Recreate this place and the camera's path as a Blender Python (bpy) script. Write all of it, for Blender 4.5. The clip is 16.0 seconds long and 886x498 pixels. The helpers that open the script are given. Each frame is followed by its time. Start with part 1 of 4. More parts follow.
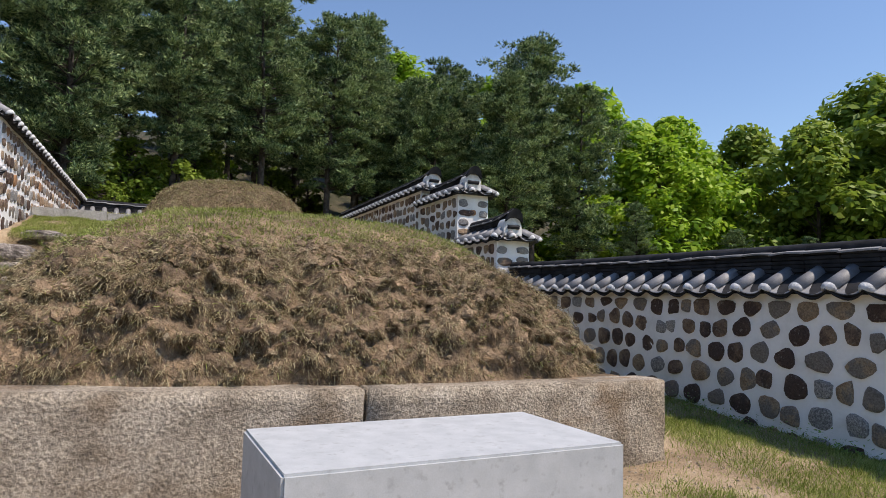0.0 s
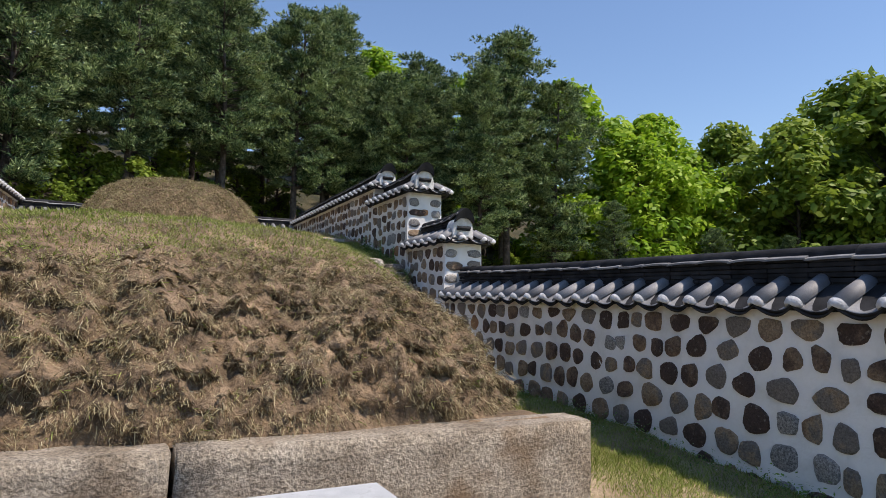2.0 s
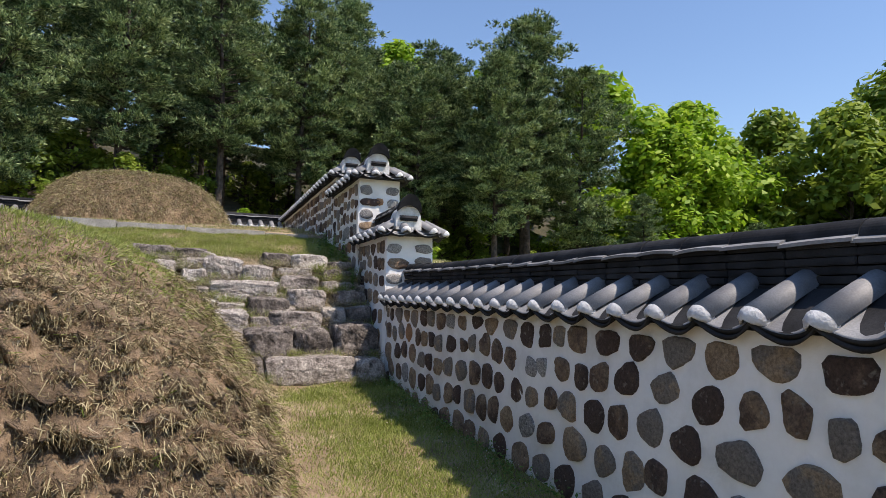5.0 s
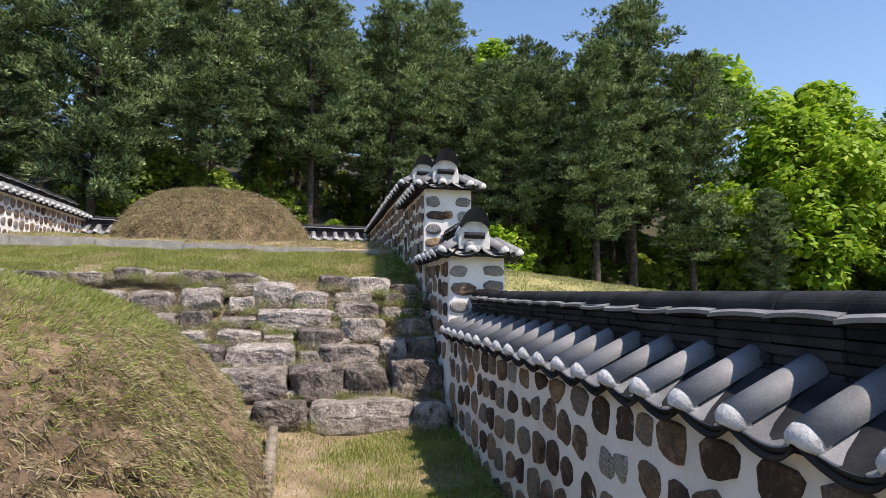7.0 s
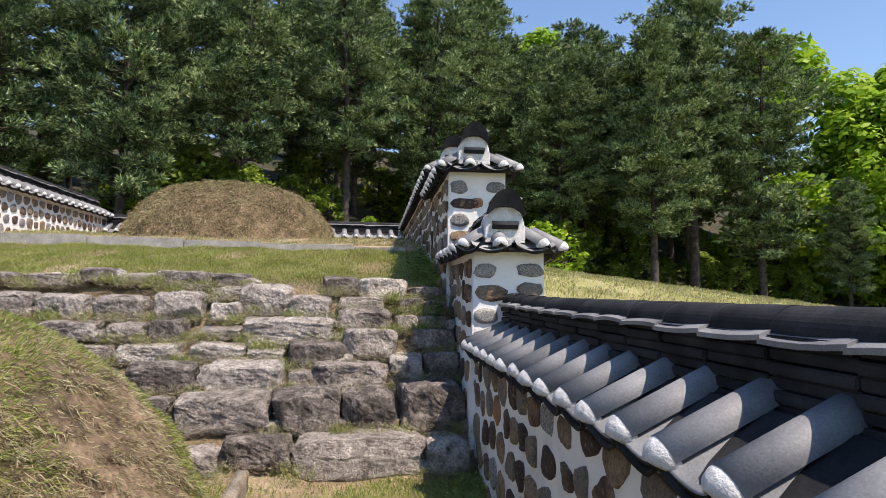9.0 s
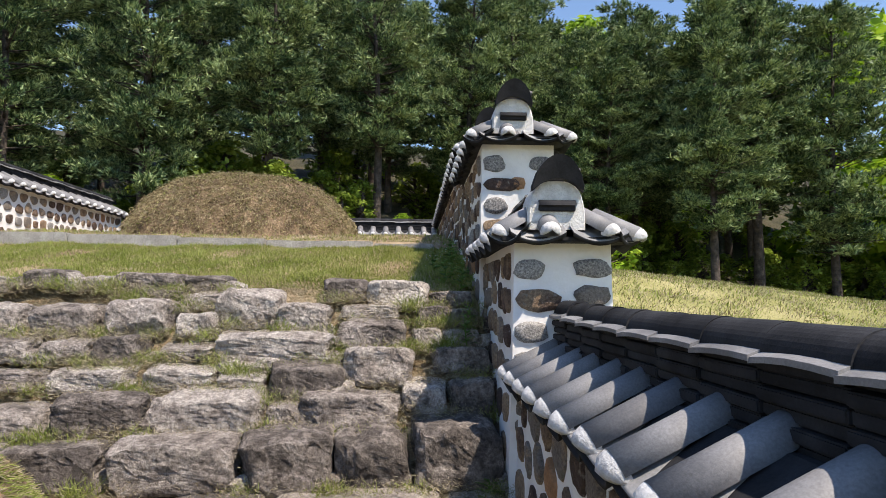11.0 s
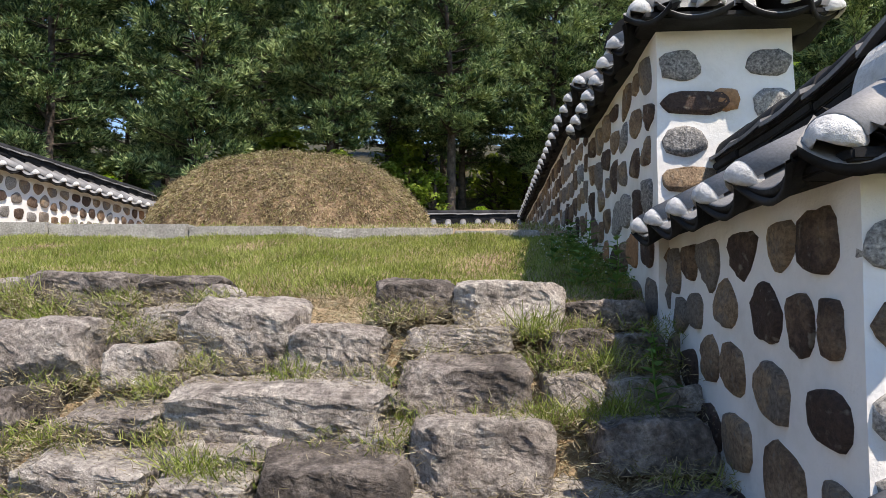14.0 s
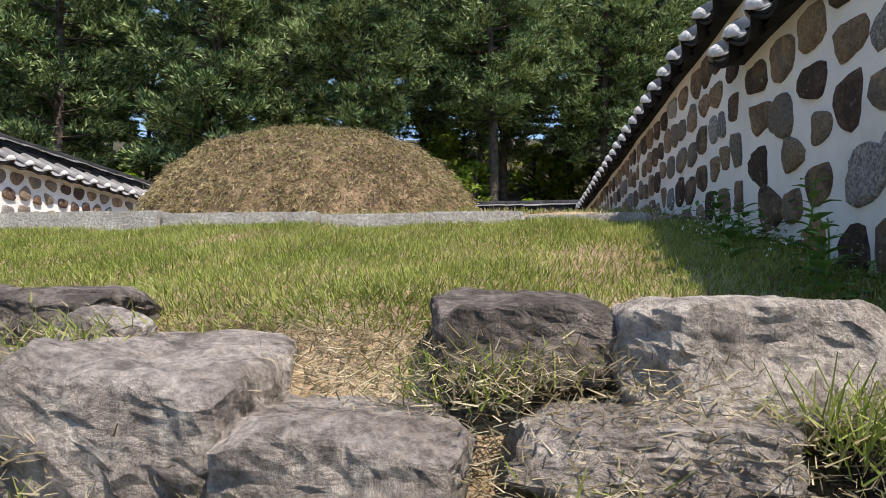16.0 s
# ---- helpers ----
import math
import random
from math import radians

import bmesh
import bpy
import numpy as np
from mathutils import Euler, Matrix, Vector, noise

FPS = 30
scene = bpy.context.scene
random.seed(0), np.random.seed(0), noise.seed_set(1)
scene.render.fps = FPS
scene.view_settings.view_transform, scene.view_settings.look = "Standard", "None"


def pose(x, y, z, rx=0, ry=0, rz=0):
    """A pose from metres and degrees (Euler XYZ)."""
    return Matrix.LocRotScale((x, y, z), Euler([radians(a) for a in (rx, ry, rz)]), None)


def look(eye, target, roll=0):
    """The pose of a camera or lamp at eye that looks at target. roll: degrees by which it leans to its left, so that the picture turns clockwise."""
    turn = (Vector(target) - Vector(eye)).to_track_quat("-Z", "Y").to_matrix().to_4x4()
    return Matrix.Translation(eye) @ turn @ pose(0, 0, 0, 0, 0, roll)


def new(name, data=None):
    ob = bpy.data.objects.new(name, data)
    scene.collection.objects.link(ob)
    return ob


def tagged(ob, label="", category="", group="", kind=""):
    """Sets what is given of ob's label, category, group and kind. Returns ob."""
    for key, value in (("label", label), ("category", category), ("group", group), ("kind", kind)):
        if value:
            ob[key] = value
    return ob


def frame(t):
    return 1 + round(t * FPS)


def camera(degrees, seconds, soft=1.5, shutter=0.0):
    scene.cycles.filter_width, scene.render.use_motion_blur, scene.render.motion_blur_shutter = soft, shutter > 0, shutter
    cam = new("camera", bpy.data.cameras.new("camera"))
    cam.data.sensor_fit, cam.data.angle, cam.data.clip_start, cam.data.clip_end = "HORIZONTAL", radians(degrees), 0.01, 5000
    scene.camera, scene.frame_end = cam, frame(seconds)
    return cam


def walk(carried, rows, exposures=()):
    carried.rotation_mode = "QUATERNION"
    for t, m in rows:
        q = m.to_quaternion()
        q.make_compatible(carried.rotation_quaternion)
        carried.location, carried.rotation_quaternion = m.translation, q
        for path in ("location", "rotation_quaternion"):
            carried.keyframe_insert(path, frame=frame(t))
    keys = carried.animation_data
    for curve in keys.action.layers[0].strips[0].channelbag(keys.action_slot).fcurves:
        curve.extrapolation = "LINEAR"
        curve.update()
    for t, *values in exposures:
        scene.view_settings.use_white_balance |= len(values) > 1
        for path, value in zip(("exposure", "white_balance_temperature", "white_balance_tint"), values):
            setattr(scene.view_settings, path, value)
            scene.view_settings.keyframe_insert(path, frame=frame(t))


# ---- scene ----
cam = camera(69.5, 16.0, soft=0.6)
METRES, EYE, TILT, LEAN, TURN = 12.5, 1.3, 4.5, -1.5, -26.0
ROWS = [
    (0.0, 0.0, 0.0, 0.0, -0.0, 0.0, 0.0),
    (0.5, 0.0137, 0.0163, 0.0047, -0.09, -0.05, 0.18),
    (1.0, 0.0262, 0.0338, 0.0049, -0.28, -0.08, -0.06),
    (1.5, 0.0376, 0.0557, 0.0055, -0.93, -0.09, 0.03),
    (2.0, 0.0557, 0.0751, 0.0057, -1.19, -0.1, 0.15),
    (2.5, 0.0756, 0.0955, 0.0027, -1.23, -0.04, 0.0),
    (3.0, 0.0943, 0.1171, 0.0027, -1.53, -0.1, 0.01),
    (5.5, 0.1806, 0.2427, 0.0005, 4.44, -0.09, 0.64),
    (6.0, 0.1858, 0.2716, 0.0131, 5.97, -0.08, 0.82),
    (6.5, 0.195, 0.2976, 0.0191, 8.44, 0.06, 1.54),
    (7.0, 0.1973, 0.3243, 0.0171, 12.42, 0.24, 1.89),
    (7.5, 0.197, 0.3534, 0.0178, 13.77, 0.25, 1.95),
    (8.0, 0.1992, 0.3836, 0.017, 14.69, 0.25, 2.25),
    (8.5, 0.1955, 0.4174, 0.0141, 15.89, 0.34, 2.24),
    (11.0, 0.1602, 0.5735, 0.0076, 20.66, 0.66, 2.71),
    (11.5, 0.1464, 0.6064, 0.0058, 21.84, 0.73, 2.95),
    (12.0, 0.1323, 0.6403, 0.0045, 22.93, 0.83, 3.0),
    (12.5, 0.1143, 0.672, 0.003, 24.49, 0.97, 3.09),
    (13.0, 0.0952, 0.6995, 0.0029, 25.31, 1.08, 3.09),
    (13.5, 0.0786, 0.7281, 0.0027, 26.08, 1.22, 3.27),
    (14.0, 0.0599, 0.7548, 0.0002, 27.05, 1.31, 3.43),
    (14.5, 0.0407, 0.7823, -0.0011, 27.64, 1.27, 3.6),
    (15.0, 0.0206, 0.812, -0.0017, 28.51, 1.37, 3.76),
    (15.5, -0.0031, 0.8427, -0.003, 29.52, 1.38, 3.86),
    (16.0, -0.0221, 0.8737, 0.0005, 30.06, 1.49, 3.88),
]
walk(cam, [(t, pose(0, 0, EYE, TILT, LEAN, TURN) @ pose(METRES * x, METRES * y, METRES * z, 90 + pitch, roll, yaw)) for t, x, y, z, yaw, pitch, roll in ROWS],
     exposures=[(0.0, 0.15, 6720, 17), (3.0, 0.2, 6720, 17), (7.0, 0.4, 6800, 17), (12.0, 0.52, 6860, 15), (16.0, 0.56, 6880, 15)])
# ---- world, sun, exposure ----
SUN = Vector((0.4, -0.42, 1.0)).normalized()
world = bpy.data.worlds.new("world")
scene.world = world
world.use_nodes = True
wn = world.node_tree
sky = wn.nodes.new("ShaderNodeTexSky")
sky.sky_type, sky.sun_disc = "NISHITA", False
sky.sun_elevation, sky.sun_rotation = math.asin(SUN.z), math.atan2(SUN.x, SUN.y)
sky.air_density, sky.dust_density, sky.ozone_density = 1.25, 0.05, 6.0
wn.links.new(sky.outputs[0], wn.nodes["Background"].inputs[0])
wn.nodes["Background"].inputs[1].default_value = 0.14
sun = new("sun", bpy.data.lights.new("sun", "SUN"))
sun.data.energy, sun.data.angle, sun.data.color = 5.0, radians(0.53), (1.0, 0.925, 0.8)
sun.matrix_world = look(SUN * 60, (0, 0, 0))


# ---- materials ----
def material(name, colours, scale=8.0, rough=0.8, bump=0.3, bump_scale=60.0, fine=0.15, metal=0.0, vary=0.0, island=False, detail=6.0, subsurf=0.0, spec=0.5, dist=0.02, spots=None, harsh=0.5):
    """A surface whose colour runs over the given ramp by noise, with finer grain and relief; vary shifts each piece's brightness."""
    m = bpy.data.materials.new(name)
    m.use_nodes = True
    nt = m.node_tree
    n, k = nt.nodes, nt.links
    bs = n["Principled BSDF"]
    co = n.new("ShaderNodeTexCoord")
    geo = n.new("ShaderNodeNewGeometry")
    pos = geo.outputs["Position"]
    big = n.new("ShaderNodeTexNoise")
    big.inputs["Scale"].default_value, big.inputs["Detail"].default_value = scale, detail
    big.inputs["Roughness"].default_value = harsh
    k.new(pos, big.inputs["Vector"])
    ramp = n.new("ShaderNodeValToRGB")
    el = ramp.color_ramp.elements
    while len(el) < len(colours):
        el.new(0.5)
    for i, c in enumerate(colours):
        el[i].position = 0.3 + 0.4 * i / max(1, len(colours) - 1)
        el[i].color = (*c, 1)
    fac = big.outputs["Fac"]
    if vary:
        info = n.new("ShaderNodeObjectInfo")
        rnd = geo.outputs["Random Per Island"] if island else info.outputs["Random"]
        sub = n.new("ShaderNodeMath")
        sub.operation = "MULTIPLY_ADD"
        sub.inputs[1].default_value, sub.inputs[2].default_value = vary, -vary / 2
        k.new(rnd, sub.inputs[0])
        add = n.new("ShaderNodeMath")
        k.new(fac, add.inputs[0])
        k.new(sub.outputs[0], add.inputs[1])
        fac = add.outputs[0]
    k.new(fac, ramp.inputs[0])
    col = ramp.outputs[0]
    grain = n.new("ShaderNodeTexNoise")
    grain.inputs["Scale"].default_value, grain.inputs["Detail"].default_value = bump_scale, 8.0
    grain.inputs["Roughness"].default_value = min(0.75, harsh + 0.1)
    k.new(pos, grain.inputs["Vector"])
    if fine:
        mix = n.new("ShaderNodeMix")
        mix.data_type, mix.blend_type = "RGBA", "OVERLAY"
        mix.inputs[0].default_value = fine
        bw = n.new("ShaderNodeValToRGB")
        bw.color_ramp.elements[0].position, bw.color_ramp.elements[1].position = 0.3, 0.7
        k.new(grain.outputs["Fac"], bw.inputs[0])
        k.new(col, mix.inputs[6])
        k.new(bw.outputs[0], mix.inputs[7])
        col = mix.outputs[2]
    if spots:
        colour, sscale, low, high = spots
        sn = n.new("ShaderNodeTexNoise")
        sn.inputs["Scale"].default_value, sn.inputs["Detail"].default_value = sscale, 7.0
        off = n.new("ShaderNodeVectorMath")
        off.inputs[1].default_value = (7.3, 2.1, 5.7)
        k.new(pos, off.inputs[0])
        k.new(off.outputs[0], sn.inputs["Vector"])
        sr = n.new("ShaderNodeMapRange")
        sr.inputs[1].default_value, sr.inputs[2].default_value = low, high
        k.new(sn.outputs["Fac"], sr.inputs[0])
        sm = n.new("ShaderNodeMix")
        sm.data_type = "RGBA"
        k.new(sr.outputs[0], sm.inputs[0])
        k.new(col, sm.inputs[6])
        sm.inputs[7].default_value = (*colour, 1)
        col = sm.outputs[2]
    k.new(col, bs.inputs["Base Color"])
    bs.inputs["Roughness"].default_value, bs.inputs["Metallic"].default_value = rough, metal
    bs.inputs["Specular IOR Level"].default_value = spec
    if subsurf:
        bs.inputs["Subsurface Weight"].default_value = 0.0
        tr = n.new("ShaderNodeBsdfTranslucent")
        k.new(col, tr.inputs["Color"])
        ms = n.new("ShaderNodeMixShader")
        ms.inputs[0].default_value = subsurf
        k.new(bs.outputs[0], ms.inputs[1])
        k.new(tr.outputs[0], ms.inputs[2])
        k.new(ms.outputs[0], n["Material Output"].inputs[0])
    if bump:
        b = n.new("ShaderNodeBump")
        b.inputs["Strength"].default_value, b.inputs["Distance"].default_value = bump, dist
        k.new(grain.outputs["Fac"], b.inputs["Height"])
        k.new(b.outputs[0], bs.inputs["Normal"])
    return m


M_PLASTER = material("lime_plaster", [(0.62, 0.61, 0.58), (0.78, 0.775, 0.76), (0.8, 0.79, 0.77)], 2.2, 0.9, 0.35, 30, 0.08, dist=0.015, spots=((0.45, 0.4, 0.33), 1.3, 0.62, 0.85))
M_MORTAR = material("white_mortar", [(0.5, 0.5, 0.48), (0.68, 0.68, 0.67)], 14, 0.9, 0.6, 45, 0.15, dist=0.02)
M_CAP = material("grey_white_mortar", [(0.46, 0.465, 0.47), (0.62, 0.625, 0.63)], 14, 0.9, 0.6, 45, 0.2, dist=0.015)
M_SOD = material("turf_clod", [(0.1, 0.072, 0.043), (0.22, 0.16, 0.095), (0.38, 0.3, 0.185)], 9, 0.95, 1.0, 60, 0.6, vary=0.3, island=True, dist=0.03, harsh=0.65)
M_TILE = material("fired_roof_tile", [(0.135, 0.135, 0.14), (0.2, 0.2, 0.205), (0.26, 0.26, 0.266)], 5, 0.62, 0.2, 120, 0.2, vary=0.25, dist=0.004)
# Dark tile with ridge-side shade put into its colour; also used under the eaves.
M_DARK = material("dark_tile_and_shade", [(0.012, 0.0125, 0.014), (0.024, 0.025, 0.028), (0.04, 0.041, 0.045)], 6, 0.8, 0.25, 90, 0.2, vary=0.2, dist=0.006, spec=0.15)
M_BLACK = material("black_end_tile", [(0.016, 0.016, 0.018), (0.03, 0.03, 0.033)], 9, 0.8, 0.3, 70, 0.2, dist=0.006, spec=0.2)
M_STONE = material("wall_fieldstone", [(0.07, 0.043, 0.033), (0.15, 0.098, 0.066), (0.24, 0.165, 0.105), (0.33, 0.24, 0.155), (0.2, 0.172, 0.147)], 5.0, 0.85, 1.0, 60, 0.65, vary=0.6, dist=0.02, harsh=0.65, spots=((0.24, 0.21, 0.17), 28, 0.6, 0.72))
M_GRANITE = material("pale_fieldstone", [(0.1, 0.1, 0.1), (0.24, 0.23, 0.22), (0.36, 0.35, 0.33)], 60.0, 0.85, 0.6, 110, 0.6, vary=0.2, dist=0.012)
M_ORANGE = material("ochre_fieldstone", [(0.22, 0.11, 0.05), (0.36, 0.2, 0.1)], 9, 0.85, 0.5, 60, 0.3, dist=0.01)
M_BLOCK = material("terrace_stone", [(0.105, 0.089, 0.078), (0.26, 0.225, 0.2), (0.39, 0.347, 0.313), (0.52, 0.475, 0.43)], 7.0, 0.95, 1.0, 42, 0.75, vary=0.34, dist=0.04, harsh=0.64, spots=((0.075, 0.064, 0.056), 11, 0.55, 0.75))
M_RET = material("hewn_granite", [(0.2, 0.16, 0.115), (0.34, 0.29, 0.225), (0.44, 0.385, 0.31)], 3.5, 0.9, 1.0, 55, 0.6, dist=0.03, spots=((0.2, 0.13, 0.07), 2.2, 0.55, 0.75))
M_KERB = material("kerb_granite", [(0.25, 0.24, 0.22), (0.4, 0.39, 0.36)], 7, 0.9, 0.6, 50, 0.4, dist=0.02)
M_TABLE = material("sawn_granite", [(0.36, 0.38, 0.39), (0.44, 0.46, 0.47)], 9, 0.6, 0.05, 170, 0.07, dist=0.003, spots=((0.3, 0.31, 0.31), 26, 0.58, 0.75))
M_EARTH = material("red_mound_soil", [(0.1, 0.068, 0.04), (0.215, 0.148, 0.088), (0.34, 0.24, 0.15)], 4.5, 0.95, 1.0, 22, 0.4, dist=0.06)
M_GROUND = material("turf_ground", [(0.19, 0.133, 0.078), (0.32, 0.236, 0.145), (0.44, 0.345, 0.23)], 2.5, 0.95, 0.8, 45, 0.3, dist=0.04)
# Leaf litter darkened so that the forest's shade is in its colour.
M_HILL = material("forest_floor_and_shade", [(0.018, 0.022, 0.009), (0.042, 0.04, 0.018), (0.08, 0.066, 0.036)], 0.8, 0.95, 0.8, 9, 0.3, dist=0.1)
M_BANK = material("bank_turf", [(0.17, 0.17, 0.055), (0.28, 0.27, 0.095), (0.4, 0.36, 0.17)], 1.2, 0.95, 0.8, 30, 0.3, dist=0.05)
M_GRASS = material("green_grass", [(0.15, 0.2, 0.035), (0.26, 0.32, 0.07), (0.38, 0.42, 0.13)], 2.0, 0.7, 0, 30, 0, vary=0.6, island=True, subsurf=0.3, spec=0.25)
M_DRY = material("dry_grass", [(0.2, 0.165, 0.09), (0.36, 0.31, 0.19), (0.52, 0.465, 0.32)], 2.5, 0.8, 0, 30, 0, vary=0.7, island=True, subsurf=0.25, spec=0.2)
M_THATCH = material("dead_turf", [(0.095, 0.074, 0.04), (0.25, 0.2, 0.108), (0.45, 0.385, 0.23)], 1.6, 0.9, 0, 30, 0, vary=0.85, island=True, subsurf=0.15, spec=0.15)
M_BARK = material("pine_bark", [(0.03, 0.024, 0.02), (0.07, 0.055, 0.045), (0.12, 0.095, 0.08)], 6, 0.95, 1.0, 14, 0.3, dist=0.05)
M_PAN = material("pan_roof_tile", [(0.14, 0.142, 0.148), (0.21, 0.213, 0.22), (0.29, 0.293, 0.3)], 5, 0.7, 0.2, 120, 0.2, vary=0.25, dist=0.004)
M_NEEDLE = material("pine_needles", [(0.025, 0.066, 0.023), (0.12, 0.195, 0.075), (0.37, 0.465, 0.205)], 0.9, 0.55, 0, 30, 0, vary=0.6, island=True, subsurf=0.08, spec=0.4)
M_LEAF = material("spring_leaves", [(0.13, 0.25, 0.012), (0.24, 0.4, 0.025), (0.38, 0.52, 0.05)], 0.35, 0.55, 0, 30, 0, vary=0.5, island=True, subsurf=0.45, spec=0.3)
M_LEAF2 = material("olive_leaves", [(0.12, 0.19, 0.02), (0.2, 0.29, 0.035), (0.3, 0.38, 0.06)], 0.35, 0.55, 0, 30, 0, vary=0.5, island=True, subsurf=0.4, spec=0.3)


# ---- builders ----
def mesh_of(name, verts, faces, mat, smooth=False):
    me = bpy.data.meshes.new(name)
    me.from_pydata([tuple(v) for v in verts], [], [tuple(f) for f in faces])
    if mat:
        me.materials.append(mat)
    if smooth:
        me.polygons.foreach_set("use_smooth", [True] * len(me.polygons))
    me.update()
    return me


def tri_mesh(name, tris, mat):
    """One mesh out of an array of shape (n, k, 3): n loose polygons of k corners."""
    n, c = tris.shape[0], tris.shape[1]
    me = bpy.data.meshes.new(name)
    me.vertices.add(n * c)
    me.vertices.foreach_set("co", np.ascontiguousarray(tris, dtype=np.float32).ravel())
    me.loops.add(n * c)
    me.loops.foreach_set("vertex_index", np.arange(n * c, dtype=np.int32))
    me.polygons.add(n)
    me.polygons.foreach_set("loop_start", np.arange(0, n * c, c, dtype=np.int32))
    me.update(calc_edges=True)
    me.materials.append(mat)
    return me


def part(name, me, parent, m=None, label=""):
    ob = new(name, me)
    ob.parent = parent
    if m is not None:
        ob.matrix_basis = m
    return tagged(ob, label)


def box_geo(x0, x1, y0, y1, z0, z1, bev=0.0, cuts=0, rough=0.0, seed=0, freq=3.0):
    """A bevelled, optionally uneven block: (verts, faces)."""
    bm = bmesh.new()
    bmesh.ops.create_cube(bm, size=1.0)
    for v in bm.verts:
        v.co = Vector(((x0 + x1) / 2 + v.co.x * (x1 - x0), (y0 + y1) / 2 + v.co.y * (y1 - y0), (z0 + z1) / 2 + v.co.z * (z1 - z0)))
    if bev:
        bmesh.ops.bevel(bm, geom=bm.edges[:], offset=bev, segments=2, affect="EDGES")
    if cuts:
        bmesh.ops.subdivide_edges(bm, edges=[e for e in bm.edges if e.calc_length() > 0.12], cuts=cuts, use_grid_fill=True)
    if rough:
        for v in bm.verts:
            v.co += noise.noise_vector(v.co * freq + Vector((seed, seed * 2.3, 0))) * rough
    bm.verts.index_update()
    out = [tuple(v.co) for v in bm.verts], [[v.index for v in f.verts] for f in bm.faces]
    bm.free()
    return out


def smooth_step(a, b, v):
    t = np.clip((v - a) / (b - a), 0, 1)
    return t * t * (3 - 2 * t)


# ---- the lie of the land ----
WALL_W, WALL_E = -1.9, 5.69          # inner faces of the enclosing walls
BACK = 21.5                          # inner face of the back wall
PROF_Y = [-400, -4, 3.2, 9.42, 9.58, 9.98, 11.23, 11.5, 11.8, 14.3, 14.45, 17.0, 21.5, 24, 32, 45, 60, 400]
PROF_Z = [-4, -0.25, 0.11, 0.44, 0.51, 0.83, 1.8, 2.02, 2.14, 2.68, 2.76, 3.1, 3.45, 3.7, 5.6, 10.5, 15.0, 60.0]
OUT_Y = [-400, -4, 3.2, 8.0, 10.5, 14.0, 18.0, 24, 32, 45, 60, 400]
OUT_Z = [-4, -0.25, 0.11, 0.9, 1.75, 2.5, 2.9, 2.5, 4.2, 10.0, 15.0, 60.0]


def height(x, y):
    """Height of the ground, for arrays."""
    x, y = np.asarray(x, float), np.asarray(y, float)
    inside = np.interp(y, PROF_Y, PROF_Z)
    outside = np.interp(y, OUT_Y, OUT_Z) - 0.11 * np.clip(x - 6.5, 0, 14) + 0.03 * np.clip(-2.5 - x, 0, 20)
    w = smooth_step(5.85, 6.35, x) + smooth_step(-2.05, -2.55, x)
    bump = 0.015 * np.sin(x * 3.1 + y * 1.7) + 0.012 * np.sin(x * 7.3 - y * 5.1)
    return inside * (1 - w) + outside * w + bump


M1 = (1.3, 6.66, 2.56, 2.8, 1.3)     # lower mound: centre, half sizes, rise
M2 = (2.25, 18.1, 2.13, 1.95, 1.2)    # upper mound


LATTICE = np.random.default_rng(2).uniform(-1, 1, (64, 64))


def lumps(x, y, freq, shift=0.0):
    """Smooth value noise between -1 and 1, for arrays."""
    u, v = np.asarray(x) * freq + shift + 100.0, np.asarray(y) * freq + shift * 1.7 + 100.0
    i, j = np.floor(u).astype(int), np.floor(v).astype(int)
    a, c = u - i, v - j
    a, c = a * a * (3 - 2 * a), c * c * (3 - 2 * c)
    g = lambda p, q: LATTICE[p % 64, q % 64]
    return (g(i, j) * (1 - a) + g(i + 1, j) * a) * (1 - c) + (g(i, j + 1) * (1 - a) + g(i + 1, j + 1) * a) * c


def mound_height(x, y, mound, p=3.0, edge=3.6):
    cx, cy, a, b, h = mound
    u, v = np.abs(x - cx) / a, np.abs(y - cy) / b
    r = np.clip((u ** p + v ** p) ** (1 / p), 0, 1.0)
    return h * np.clip(1 - r ** edge, 0, 1) ** 0.8


def bare(x, y):
    """1 where the lower mound's turf has slipped off its soil, 0 where it is whole."""
    return smooth_step(0.24, 0.5, lumps(x, y, 1.25, 3.3) * 0.7 + lumps(x, y, 3.1, 8.1) * 0.45)


def flank(x, y):
    """1 on the grassy east side of the lower mound."""
    return smooth_step(4.9, 6.2, y + 0.6 * (x - 3.0)) * smooth_step(2.3, 3.0, x)


def mound1(x, y):
    mh = mound_height(x, y, M1, 4.5)
    clod = 0.07 * lumps(x, y, 3.2, 1.0) + 0.05 * (np.abs(lumps(x, y, 5.5, 2.0)) - 0.3) + 0.04 * (np.abs(lumps(x, y, 11, 5.0)) - 0.3) + 0.03 * lumps(x, y, 24, 9.0)
    rough = np.clip(mh * 5, 0, 1) * (1 - 0.75 * smooth_step(0.95, 1.15, mh)) * (1 - 0.6 * flank(x, y))
    floor = height(x, y) - 0.02
    foot = floor + (0.735 + 0.028 * np.clip(1.3 - x, 0, 3) - floor) * smooth_step(5.2, 4.1, y) * smooth_step(3.69, 3.5, x)
    return foot + (2.04 - foot) * mh / M1[4] + clod * rough


